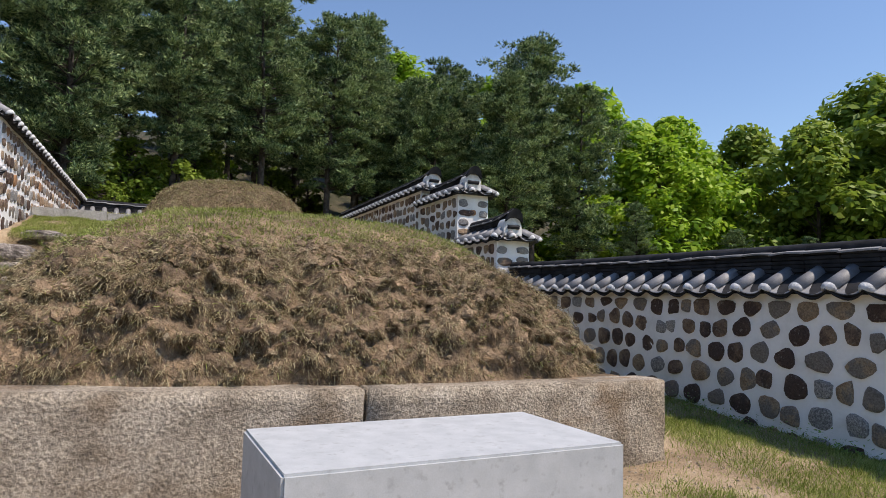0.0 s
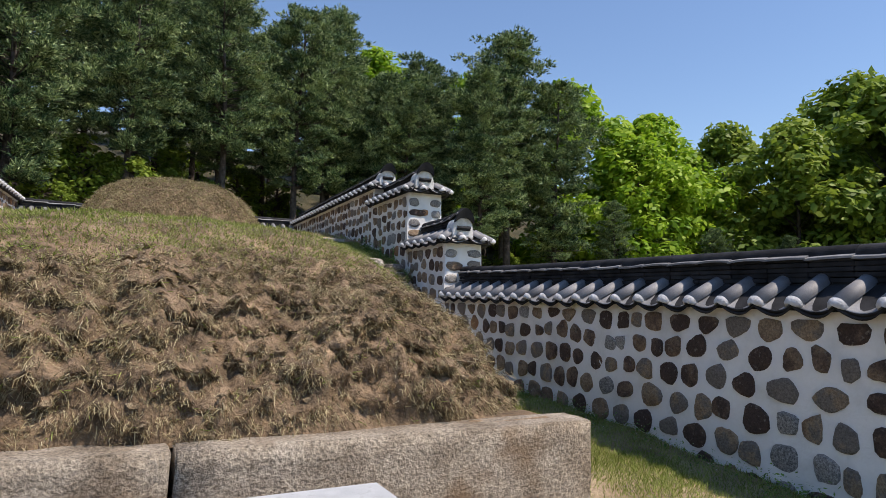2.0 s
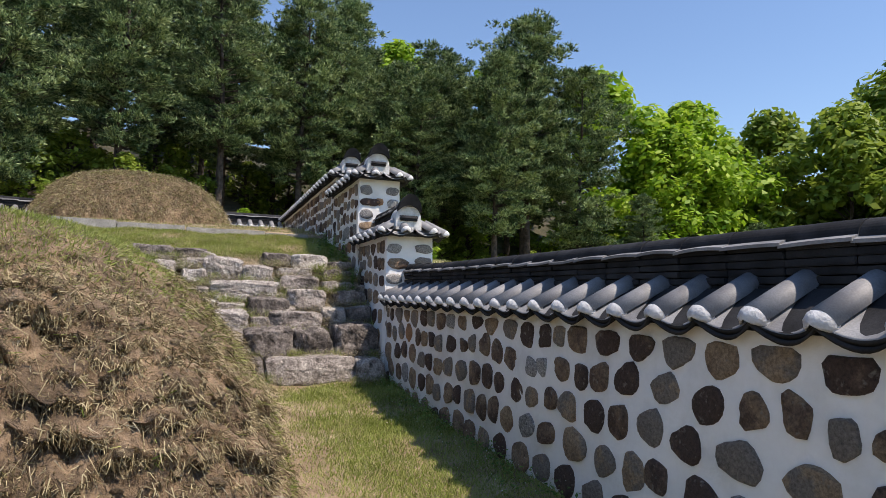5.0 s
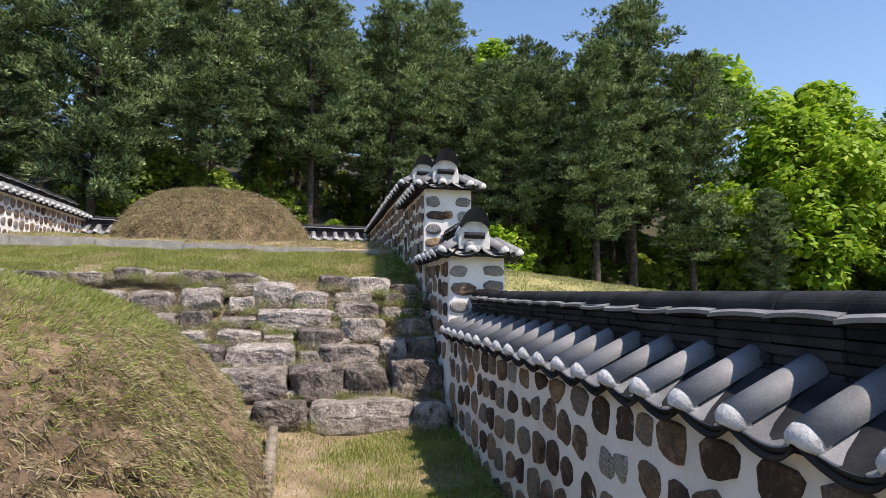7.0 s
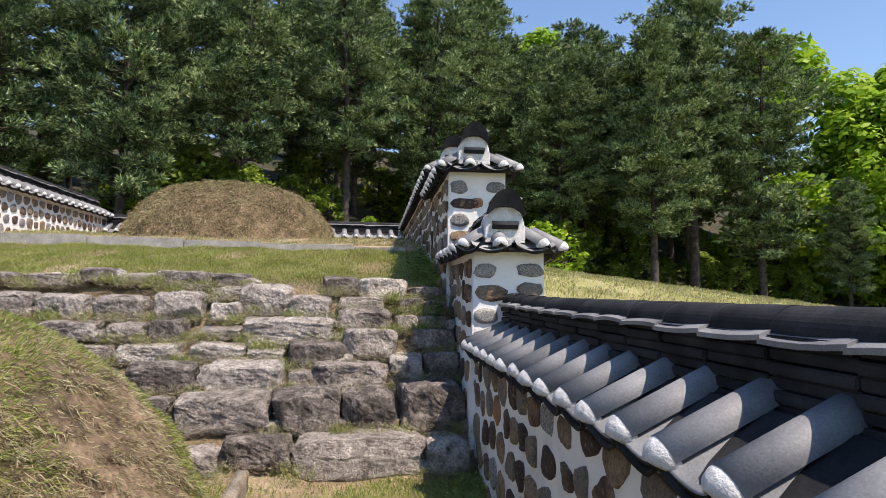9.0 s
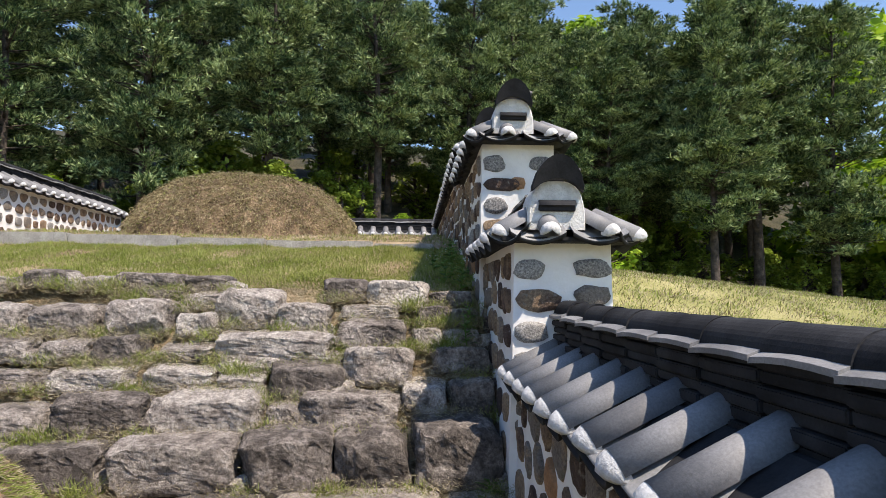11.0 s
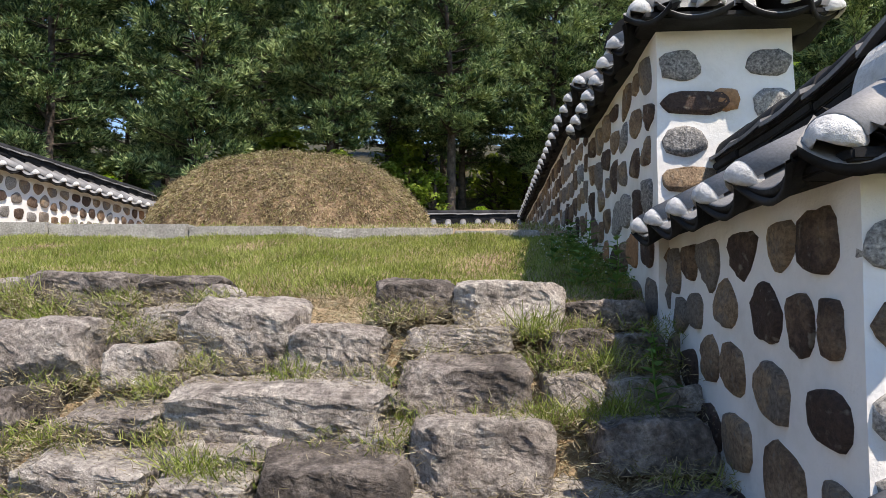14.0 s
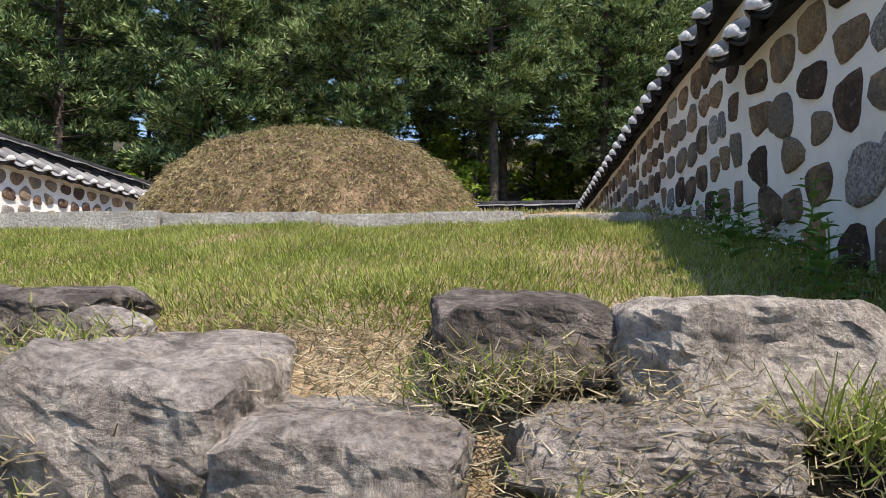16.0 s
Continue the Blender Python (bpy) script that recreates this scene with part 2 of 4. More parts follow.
def shove(fn, x, y):
    """How far the turf of the lower mound's slopes bulges sideways out of the slope, as offsets in x and y."""
    if fn is not mound1:
        return 0.0, 0.0
    e = 0.04
    mh = rise1(x, y)
    gx_, gy_ = (rise1(x + e, y) - rise1(x - e, y)) / (2 * e), (rise1(x, y + e) - rise1(x, y - e)) / (2 * e)
    steep = np.hypot(gx_, gy_) + 1e-6
    v = mh * 1.15 + y * 0.45
    ledge = 0.085 * (0.55 - np.abs(lumps(x * 0.75, v * 1.5, 4.2, 2.6))) + 0.06 * lumps(x * 0.8, v * 1.3, 8.5, 6.1) + 0.05 * lumps(x, v * 1.2, 17, 1.9) + 0.035 * lumps(x, v, 33, 4.4)
    a = ledge * np.clip(steep, 0, 1) * np.clip(mh * 6, 0, 1) * (1 - 0.6 * flank(x, y)) - 0.05 * bare(x, y) * np.clip(steep, 0, 1)
    return -gx_ / steep * a, -gy_ / steep * a


def rise1(x, y):
    return mound_height(x, y, M1, 4.5)


def mound2(x, y):
    mh = mound_height(x, y, M2, 2.4, 3.0)
    clod = 0.06 * lumps(x, y * 1.6, 3.0, 4.0) + 0.07 * (np.abs(lumps(x, y * 1.5, 6.0, 6.0)) - 0.3) + 0.03 * lumps(x, y, 15, 7.0)
    foot = height(x, y) - 0.02
    return foot + (4.27 - foot) * mh / M2[4] + clod * np.clip(mh * 5, 0, 1) * (1 - 0.6 * smooth_step(0.9, 1.15, mh))


def sheet(name, fn, xs, ys, mat, keep=None):
    """A heightfield over the grid xs, ys."""
    gx, gy = np.meshgrid(xs, ys)
    z = fn(gx, gy)
    dx, dy = shove(fn, gx, gy)
    verts = np.stack([gx + dx, gy + dy, z], -1).reshape(-1, 3)
    w = len(xs)
    faces = [(j * w + i, j * w + i + 1, (j + 1) * w + i + 1, (j + 1) * w + i) for j in range(len(ys) - 1) for i in range(w - 1) if keep is None or keep(xs[i], ys[j])]
    return mesh_of(name, verts.tolist(), faces, mat, True)


gx = np.unique(np.concatenate([np.linspace(-300, -30, 12), np.linspace(-30, -3, 28), np.arange(-3, 8, 0.15), np.linspace(8, 30, 30), np.linspace(30, 300, 12)]))
gy = np.unique(np.concatenate([np.linspace(-300, -10, 10), np.linspace(-10, 2, 20), np.arange(2, 22, 0.15), np.linspace(22, 60, 40), np.linspace(60, 300, 12)]))
GROUND = sheet("ground", height, gx, gy, M_GROUND)
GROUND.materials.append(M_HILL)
GROUND.materials.append(M_BANK)
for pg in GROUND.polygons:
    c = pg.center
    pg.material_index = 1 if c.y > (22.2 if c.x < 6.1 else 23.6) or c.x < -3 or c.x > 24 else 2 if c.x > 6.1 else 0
tagged(new("ground", GROUND), "sloping lawn and bare soil of the burial ground", "ground", kind="structure")


# ---- enclosing walls ----
rng = random.Random(11)
PITCH = 0.326      # spacing of the cover tiles
HALF = 0.345       # half the wall's thickness
TILT_R = math.atan2(0.18, 0.36)


def arc_tube(r, length, a0, a1, seg, taper=1.0, thick=0.0):
    """A half-round tile along +x: verts and faces, open below; with a thickness where given."""
    v, f = [], []
    rs = [r] if not thick else [r, r - thick]
    for x, s in ((0.0, 1.0), (length, taper)):
        for rr in rs:
            for i in range(seg + 1):
                a = a0 + (a1 - a0) * i / seg
                v.append((x, rr * s * math.cos(a), rr * s * math.sin(a)))
    n, k = seg + 1, len(rs)
    for i in range(seg):
        f.append((i, i + 1, k * n + i + 1, k * n + i))
        if thick:
            f.append((n + i + 1, n + i, 3 * n + i, 3 * n + i + 1))
            f.append((i + 1, i, n + i, n + i + 1))
            f.append((2 * n + i, 2 * n + i + 1, 3 * n + i + 1, 3 * n + i))
    return v, f


def roll_mesh(length=0.42, r=0.071):
    v, f = arc_tube(r, length, 0, math.pi, 14, 0.96, 0.012)
    return mesh_of("roll_tile", v, f, M_TILE, True)


def cap_mesh(seed, r=0.069):
    """Trowelled white mortar that closes a cover tile's end and runs down to the pan tiles beside it."""
    rr = random.Random(seed)
    seg = 12
    v, f = [(-0.056 - rr.uniform(0, 0.01), 0, r * 0.45)], []
    for s, x in ((0.45, -0.05), (0.8, -0.034), (0.99, -0.006), (0.94, 0.02)):
        for i in range(seg + 1):
            a = math.pi * (-0.1 + 1.2 * i / seg)
            q = s * r * (1 + rr.uniform(-0.02, 0.02))
            v.append((x + rr.uniform(-0.0025, 0.0025), q * math.cos(a), q * math.sin(a) + r * 0.4 * (1 - s)))
    n = seg + 1
    for i in range(seg):
        f.append((0, 1 + i + 1, 1 + i))
        for k in range(3):
            f.append((1 + k * n + i, 1 + k * n + i + 1, 1 + (k + 1) * n + i + 1, 1 + (k + 1) * n + i))
    f.append([0] + [1 + k * n for k in range(3)])
    f.append([0] + [1 + k * n + seg for k in (2, 1, 0)])
    return mesh_of("mortar_cap", v, f, M_CAP, True)


def pan_mesh(width=PITCH, length=0.42, sag=0.062, thick=0.018):
    v, f = [], []
    seg = 10
    for x, drop in ((0.0, 0.0), (0.012, 0.004), (length, 0.0)):
        for lay in (0, 1):
            for i in range(seg + 1):
                t = -1 + 2 * i / seg
                v.append((x, t * width * 0.52, -sag * (1 - t * t) - lay * thick * (1.6 if x == 0 else 1) + drop))
    n = seg + 1
    for i in range(seg):
        for k in (0, 2):
            f.append((k * n + i + 1, k * n + i, (k + 2) * n + i, (k + 2) * n + i + 1))
            f.append(((k + 1) * n + i, (k + 1) * n + i + 1, (k + 3) * n + i + 1, (k + 3) * n + i))
        f.append((i, i + 1, n + i + 1, n + i))
    me = mesh_of("pan_tile", v, f, M_PAN, True)
    # undersides and front edges take the dark colour as painted eave shade
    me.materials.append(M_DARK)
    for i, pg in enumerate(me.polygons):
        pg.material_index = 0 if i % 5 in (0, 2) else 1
    return me


def flat_tile_mesh(half, length, thick, seed):
    v, f = box_geo(-half, half, 0.0, length, 0, thick, 0.005, 0, 0.006, seed, 7)
    return mesh_of("ridge_course", v, f, M_DARK)


def flange_mesh(half, length, seed):
    """A slightly arched, hand-made tile that overhangs the ridge courses, its edge gently wavy."""
    rr = random.Random(seed)
    v, f = [], []
    bend = rr.uniform(-0.012, 0.012)
    steps = 5
    for k in range(steps):
        y = length * k / (steps - 1)
        wave = bend * math.sin(math.pi * k / (steps - 1))
        for lay in (0, 1):
            for i in range(7):
                t = -1 + i / 3
                v.append((t * (half + wave * 0.6), y, -0.03 * t * t - lay * 0.017 + wave * t * t + 0.004 - 0.008 * k / (steps - 1)))
    for k in range(steps - 1):
        o, q = 14 * k, 14 * (k + 1)
        for i in range(6):
            f += [(o + i, o + i + 1, q + i + 1, q + i), (o + 7 + i + 1, o + 7 + i, q + 7 + i, q + 7 + i + 1)]
        f += [(o, q, q + 7, o + 7), (o + 6, o + 13, q + 13, q + 6)]
    e = 14 * (steps - 1)
    for i in range(6):
        f += [(i + 1, i, 7 + i, 7 + i + 1), (e + i, e + i + 1, e + 7 + i + 1, e + 7 + i)]
    return mesh_of("flange_tile", v, f, M_TILE, False)


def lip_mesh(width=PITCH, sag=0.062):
    """The drip edge below a pan tile's front, eave shade put into its dark colour."""
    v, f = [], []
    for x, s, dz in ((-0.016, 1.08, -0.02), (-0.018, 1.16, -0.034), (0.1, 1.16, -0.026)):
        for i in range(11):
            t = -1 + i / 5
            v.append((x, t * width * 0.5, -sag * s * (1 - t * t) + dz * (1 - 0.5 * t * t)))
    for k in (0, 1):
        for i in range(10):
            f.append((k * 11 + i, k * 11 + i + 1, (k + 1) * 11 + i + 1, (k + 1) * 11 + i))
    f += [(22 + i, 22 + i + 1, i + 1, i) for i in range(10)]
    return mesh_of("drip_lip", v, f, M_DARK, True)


ROLL, PAN, LIP = roll_mesh(), pan_mesh(), lip_mesh()
SHORT_ROLL = roll_mesh(0.34, 0.072)
CAPS = [cap_mesh(i) for i in range(6)]
COURSES = [flat_tile_mesh(0.104 - 0.012 * (i % 2), 0.36, 0.036, i * 3.1) for i in range(4)]
FLANGES = [flange_mesh(0.128, 0.372, i) for i in range(7)]
_v, _f = arc_tube(0.09, 0.372, 0, math.pi, 18, 0.975, 0.012)
RIDGE = mesh_of("ridge_roll", [(-y, x, z) for x, y, z in _v], _f, M_DARK, False)


def stone_mesh(seed, mat, rad=None):
    """A rounded field stone that stands a little proud of the plaster and faces +x: about 1 x 1 across, or of the outline rad."""
    rr = random.Random(seed)
    if rad is None:
        p = rr.uniform(2.2, 3.6)
        rad = []
        for i in range(16):
            a = 2 * math.pi * i / 16
            rad.append(0.5 * (abs(math.cos(a)) ** p + abs(math.sin(a)) ** p) ** (-1 / p) * rr.uniform(0.88, 1.05))
    seg = len(rad)
    v, f = [], []
    lean, tip = rr.uniform(-0.03, 0.03), rr.uniform(-0.03, 0.03)
    for k, (sc, x) in enumerate(((1.03, -0.09), (1.0, 0.012), (0.93, 0.045), (0.55, 0.06))):
        for i in range(seg):
            a = 2 * math.pi * i / seg
            y, z = rad[i] * sc * math.cos(a), rad[i] * sc * math.sin(a)
            v.append((x + (rr.uniform(-0.018, 0.018) + lean * math.cos(a) + tip * math.sin(a) if k > 1 else 0), y, z))
    v.append((0.06, 0, 0))
    for k in range(3):
        for i in range(seg):
            j = (i + 1) % seg
            f.append((k * seg + i, k * seg + j, (k + 1) * seg + j, (k + 1) * seg + i))
    for i in range(seg):
        f.append((3 * seg + i, 3 * seg + (i + 1) % seg, 4 * seg))
    return mesh_of("field_stone", v, f, mat, True)


STONES = [stone_mesh(i, M_STONE) for i in range(16)]
PALE = [stone_mesh(40 + i, M_GRANITE) for i in range(5)]
OCHRE = stone_mesh(60, M_ORANGE)


def packed(y0, y1, z0, z1, seed, wide=0.272, high=0.2):
    """Stones packed into the face y0..y1, z0..z1: for each its centre and its outline as radii round it."""
    gen = np.random.default_rng(seed)
    pts, z, row = [], z1, 0
    while z - 0.12 > z0:
        h = high * (0.85 if row == 0 else 1.0 + 0.1 * min(row, 3)) * gen.uniform(0.93, 1.07)
        y = y0 + wide * gen.uniform(0.1, 0.6)
        while y < y1 - 0.05:
            pts.append((y, z - h / 2 + gen.normal(0, 0.03)))
            y += wide * gen.uniform(0.65, 1.35)
        z -= h
        row += 1
    pts = np.array(pts)
    probe = np.stack([gen.uniform(y0, y1, 70 * len(pts)), gen.uniform(z, z1, 70 * len(pts))], 1)
    for turn in range(2):
        owner = np.concatenate([np.argmin(((q[:, None] - pts[None]) ** 2).sum(-1), 1) for q in np.array_split(probe, 12)])
        for i in range(len(pts)):
            if (owner == i).any():
                pts[i] = 0.45 * pts[i] + 0.55 * probe[owner == i].mean(0)
    apart = [i for i in range(len(pts)) if i == 0 or np.hypot(*(pts[:i] - pts[i]).T).min() > 0.15]
    pts = pts[apart]
    ang = np.arange(16) * 2 * math.pi / 16
    out = []
    for i, c in enumerate(pts):
        d = pts - c
        far = np.hypot(d[:, 0], d[:, 1])
        near = (far > 1e-6) & (far < 0.8)
        way = [math.atan2(b, a) for a, b in d[near]] + [math.pi / 2, 0, math.pi]
        half = [max(0.03, q / 2) for q in far[near]] + [max(0.04, z1 + 0.03 - c[1]), max(0.04, y1 - c[0]), max(0.04, c[0] - y0)]
        gap = gen.uniform(0.03, 0.05)
        sharp = gen.uniform(4.2, 7.5)
        total = np.zeros(16)
        for w, hf in zip(way, half):
            total += (np.clip(np.cos(ang - w), 0, None) / max(0.03, hf - gap)) ** sharp
        rad = total ** (-1 / sharp) * gen.uniform(0.95, 1.04, 16)
        out.append((c[0], c[1], rad))
    return out


def body_mesh(length, depth):
    """The plastered wall itself, from depth below its top up to z = 0, with gently uneven faces."""
    xs, v, f = [-1, 1], [], []
    ny, nz = max(2, int(length / 0.18)), max(2, int(depth / 0.2))
    for side in (-1, 1):
        for j in range(nz + 1):
            for i in range(ny + 1):
                y, z = length * i / ny, -depth * j / nz
                b = noise.noise(Vector((y * 1.7 + side * 9, z * 1.7, length)))
                v.append((side * (HALF - 0.015 + 0.02 * min(1.0, -z) + 0.02 * b), y, z))
    n = (ny + 1) * (nz + 1)
    for j in range(nz):
        for i in range(ny):
            a, b2 = j * (ny + 1) + i, (j + 1) * (ny + 1) + i
            f.append((a, a + 1, b2 + 1, b2))
            f.append((n + a + 1, n + a, n + b2, n + b2 + 1))
        for i in (0, ny):
            a, b2 = j * (ny + 1) + i, (j + 1) * (ny + 1) + i
            f.append((a, b2, n + b2, n + a) if i == 0 else (b2, a, n + a, n + b2))
    for i in range(ny):
        f.append((i + 1, i, n + i, n + i + 1))
    return mesh_of("wall_body", v, f, M_PLASTER, False)


def end_ornament(wall, flip=1):
    """The end of a ridge: plaster fill with a slot tile, and the tall black end tile above it."""
    v, f = [], []
    seg = 10
    out = [(-0.19, 0.08)] + [(0.19 * math.copysign(abs(math.cos(a)) ** 0.6, math.cos(a)), 0.13 + 0.27 * max(0.0, math.sin(a)) ** 0.85) for a in [math.pi * (1 - i / 22) for i in range(23)]] + [(0.19, 0.08)]
    for y, s in ((-0.1, 0.94), (-0.085, 1.0), (0.16, 1.0)):
        v += [(x * s, y + rng.uniform(-0.004, 0.004), z) for x, z in out]
    n = len(out)
    for k in (0, 1):
        for i in range(n - 1):
            f.append((k * n + i + 1, k * n + i, (k + 1) * n + i, (k + 1) * n + i + 1))
    f.append(list(range(n)))
    part("ridge_end_plaster", mesh_of("ridge_end_plaster", v, f, M_MORTAR, False), wall, pose(-0.06, 0, 0))
    a, b = arc_tube(0.04, 0.24, 0, math.pi, 8, 1, 0.012)
    part("slot_tile", mesh_of("slot_tile", [(x - 0.12, y, z) for x, y, z in a], b, M_DARK, True), wall, pose(-0.06, -0.105, 0.235))
    part("slot", mesh_of("slot", *box_geo(-0.12, 0.12, -0.125, -0.09, 0.2, 0.245, 0.006), M_BLACK), wall, pose(-0.06, 0, 0))
    v, f = [], []
    prof = []
    for i in range(15):
        t = -1 + i / 7
        prof.append((0.17 * t, 0.36 + 0.195 * (1 - abs(t) ** 2.1) ** 0.72 - 0.0))
    prof = [(-0.17, 0.335)] + prof + [(0.17, 0.335)]
    low = [(x, 0.325 + 0.085 * (1 - (x / 0.17) ** 2)) for x, z in prof]
    for y, s in ((-0.15, 0.97), (-0.14, 1.0), (-0.09, 1.0)):
        v += [(x * s, y - (z - 0.3) * 0.25, z) for x, z in prof]
        v += [(x * s, y - (z - 0.3) * 0.1, z) for x, z in low]
    n = len(prof)
    for i in range(n - 1):
        f.append((i + 1, i, n + i, n + i + 1))
        f.append((4 * n + i, 4 * n + i + 1, 5 * n + i + 1, 5 * n + i))
        for k in (0, 2):
            f.append((k * n + i, k * n + i + 1, (k + 2) * n + i + 1, (k + 2) * n + i))
            f.append(((k + 1) * n + i + 1, (k + 1) * n + i, (k + 3) * n + i, (k + 3) * n + i + 1))
    part("end_tile", mesh_of("end_tile", v, f, M_BLACK, False), wall, pose(-0.06, 0, 0), "tall black rounded ridge-end tile")


def flare(u):
    return 0.1 * math.exp(-u / 0.42)


def tiled_wall(name, length, m, depth, label, end=False, faces=(-1,), stone_from=0.0, ground_fn=None, over=0.0):
    """A plastered field-stone wall under a tiled coping. Local y runs along it, z = 0 is the eave; faces: the sides with stones."""
    wall = tagged(new(name), label, "wall", kind="structure")
    wall.matrix_basis = m
    part("wall_body", body_mesh(length, depth), wall)
    n = round(length / PITCH)
    sp = length / n
    v, f = [(-0.41, 0, 0), (0.41, 0, 0), (0.12, 0, 0.19), (-0.12, 0, 0.19)], [(0, 1, 2, 3), (7, 6, 5, 4), (1, 5, 6, 2), (0, 3, 7, 4), (4, 5, 1, 0), (3, 2, 6, 7)]
    v = [(x, 0.1 if end else 0.01, z) for x, y, z in v] + [(x, length - 0.01, z) for x, y, z in v]
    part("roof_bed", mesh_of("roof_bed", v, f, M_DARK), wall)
    for side in (-1, 1):
        turn = Matrix.Rotation(0 if side < 0 else math.pi, 4, "Z")
        for i in range(n + 1):
            y = min(max(sp * i, 0.06), length - 0.05)
            if 0 < i < n or not end or i == n:
                q = Matrix.Translation((0, y, 0)) @ turn @ pose(-0.455 + over + rng.uniform(-0.008, 0.008), 0, 0.045 + rng.uniform(-0.004, 0.004), 0, -math.degrees(TILT_R), rng.uniform(-1.2, 1.2))
                part("roll_tile", ROLL, wall, q)
                part("mortar_cap", rng.choice(CAPS), wall, q)
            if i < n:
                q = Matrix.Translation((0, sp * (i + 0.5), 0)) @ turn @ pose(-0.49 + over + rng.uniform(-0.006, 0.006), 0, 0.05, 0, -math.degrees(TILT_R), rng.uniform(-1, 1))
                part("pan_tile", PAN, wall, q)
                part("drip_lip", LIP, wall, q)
    k = int(length / 0.36) + 1
    for i in range(k):
        y = i * length / k
        up = flare(y) if end else 0.055 * math.exp((y - length) / 0.6)
        slope = -math.degrees(math.atan(up / 0.42)) if end else 0
        for lay in range(6):
            part("ridge_course", COURSES[(lay + i) % 4], wall, pose(rng.uniform(-0.006, 0.006), y, 0.17 + lay * 0.04 + up * (0.4 + 0.15 * lay), slope, 0, 0) @ Matrix.Diagonal((1, length / k / 0.36, 1, 1)))
        part("flange_tile", rng.choice(FLANGES), wall, pose(rng.uniform(-0.008, 0.008), y, 0.432 + up, slope + rng.uniform(-0.7, 0.7), 0, 0) @ Matrix.Diagonal((1, length / k / 0.36, 1, 1)))
        part("ridge_roll", RIDGE, wall, pose(rng.uniform(-0.004, 0.004), y, 0.406 + up, slope, 0, 0) @ Matrix.Diagonal((1, length / k / 0.36, 1, 1)))
    if end:
        for j, (x, yaw) in enumerate(((-0.43, 32), (-0.12, 88), (0.27, 122), (0.46, 142))):
            q = pose(x, (-0.1, -0.185, -0.17, -0.12)[j], (0.055, 0.06, 0.055, 0.03)[j], 0, 0, yaw) @ pose(0, 0, 0, 0, -math.degrees(TILT_R), 0)
            part("roll_tile", SHORT_ROLL, wall, q)
            part("mortar_cap", CAPS[j], wall, q)
        for j, x in enumerate((-0.2, 0.2)):
            part("pan_tile", PAN, wall, pose(x, -0.21, 0.055, 0, 0, 90) @ pose(0, 0, 0, 0, -math.degrees(TILT_R), 0) @ Matrix.Diagonal((0.7, 1.05, 1, 1)))
        for s in (-1, 1):
            part("pan_tile", PAN, wall, pose(s * 0.42, -0.17, 0.05, 0, 0, 90 + s * 35) @ pose(0, 0, 0, 0, -math.degrees(TILT_R), 0) @ Matrix.Diagonal((0.7, 0.7, 1, 1)))
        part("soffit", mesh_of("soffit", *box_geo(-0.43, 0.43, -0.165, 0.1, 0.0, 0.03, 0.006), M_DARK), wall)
        end_ornament(wall)
    for side in faces:
        for i, (y, zz, rad) in enumerate(packed(stone_from + 0.05, length - 0.04, -depth, -0.06, len(name) * 7 + int(length * 10))):
            if ground_fn is None or zz > ground_fn(y) - 0.12:
                pick = rng.random()
                mat = M_ORANGE if pick < 0.02 else M_GRANITE if pick < 0.12 else M_STONE
                q = pose(side * (HALF - 0.006 + 0.02 * min(1.0, -zz)), y, zz, 0, 0, 180 if side < 0 else 0) @ Matrix.Diagonal((0.25, 1, 1, 1))
                part("field_stone", stone_mesh(i * 13 + int(length * 100), mat, list(rad)), wall, q)
    return wall


def quoins(wall, depth, seed):
    """Larger stones up both edges of a wall's end, one odd stone between them."""
    rr = random.Random(seed)
    for s in (-1, 1):
        z, i = -0.1, 0
        while z > -depth:
            w, h = rr.uniform(0.19, 0.26) + (0.09 if (i % 2 == 1 and s < 0) else 0), rr.uniform(0.12, 0.16)
            me = rr.choice(PALE) if rr.random() < 0.45 else rr.choice(STONES)
            part("field_stone", me, wall, pose(s * (HALF - w / 2 - 0.02), -0.004, z - h / 2, 0, 0, -90) @ pose(0, 0, 0, rr.uniform(-5, 5), 0, 0) @ Matrix.Diagonal((0.3, w, h, 1)))
            z -= h + rr.uniform(0.045, 0.065)
            i += 1


SKEW = -2.5        # the walls run a little askew of the mounds
E_A = tiled_wall("wall_east", 14.68, pose(6.115, 9.69, 1.47, 0, 0, SKEW) @ pose(0, 0, 0, 0.36) @ pose(0, -14.68, 0), 2.0, "white plastered field-stone wall with dark tiled coping", faces=(-1,), over=0.05, stone_from=5.0, ground_fn=lambda y: float(height(5.5, y - 5.0)) - 1.43)
E_B = tiled_wall("wall_east_step_1", 1.64, pose(6.085, 9.68, 2.37, 0, 0, SKEW), 2.2, "short stepped field-stone wall with tiled coping", end=True, ground_fn=lambda y: float(height(5.5, y + 9.68)) - 2.37)
quoins(E_B, 1.2, 3)
E_C = tiled_wall("wall_east_step_2", 2.12, pose(6.125, 11.28, 3.42, 0, 0, SKEW), 2.2, "stepped field-stone wall with tiled coping", end=True, ground_fn=lambda y: float(height(5.5, y + 11.28)) - 3.42)
quoins(E_C, 1.3, 8)
part("field_stone", OCHRE, E_C, pose(0.0, -0.004, -0.36, 0, 0, -90) @ Matrix.Diagonal((0.3, 0.14, 0.12, 1)), "ochre stone")
E_D = tiled_wall("wall_east_step_3", BACK + 0.4 - 13.4, pose(6.24, 13.4, 3.80, 0, 0, SKEW), 1.7, "long upper field-stone wall with tiled coping", end=True, ground_fn=lambda y: float(height(5.5, y + 13.4)) - 3.80)
quoins(E_D, 0.5, 5)
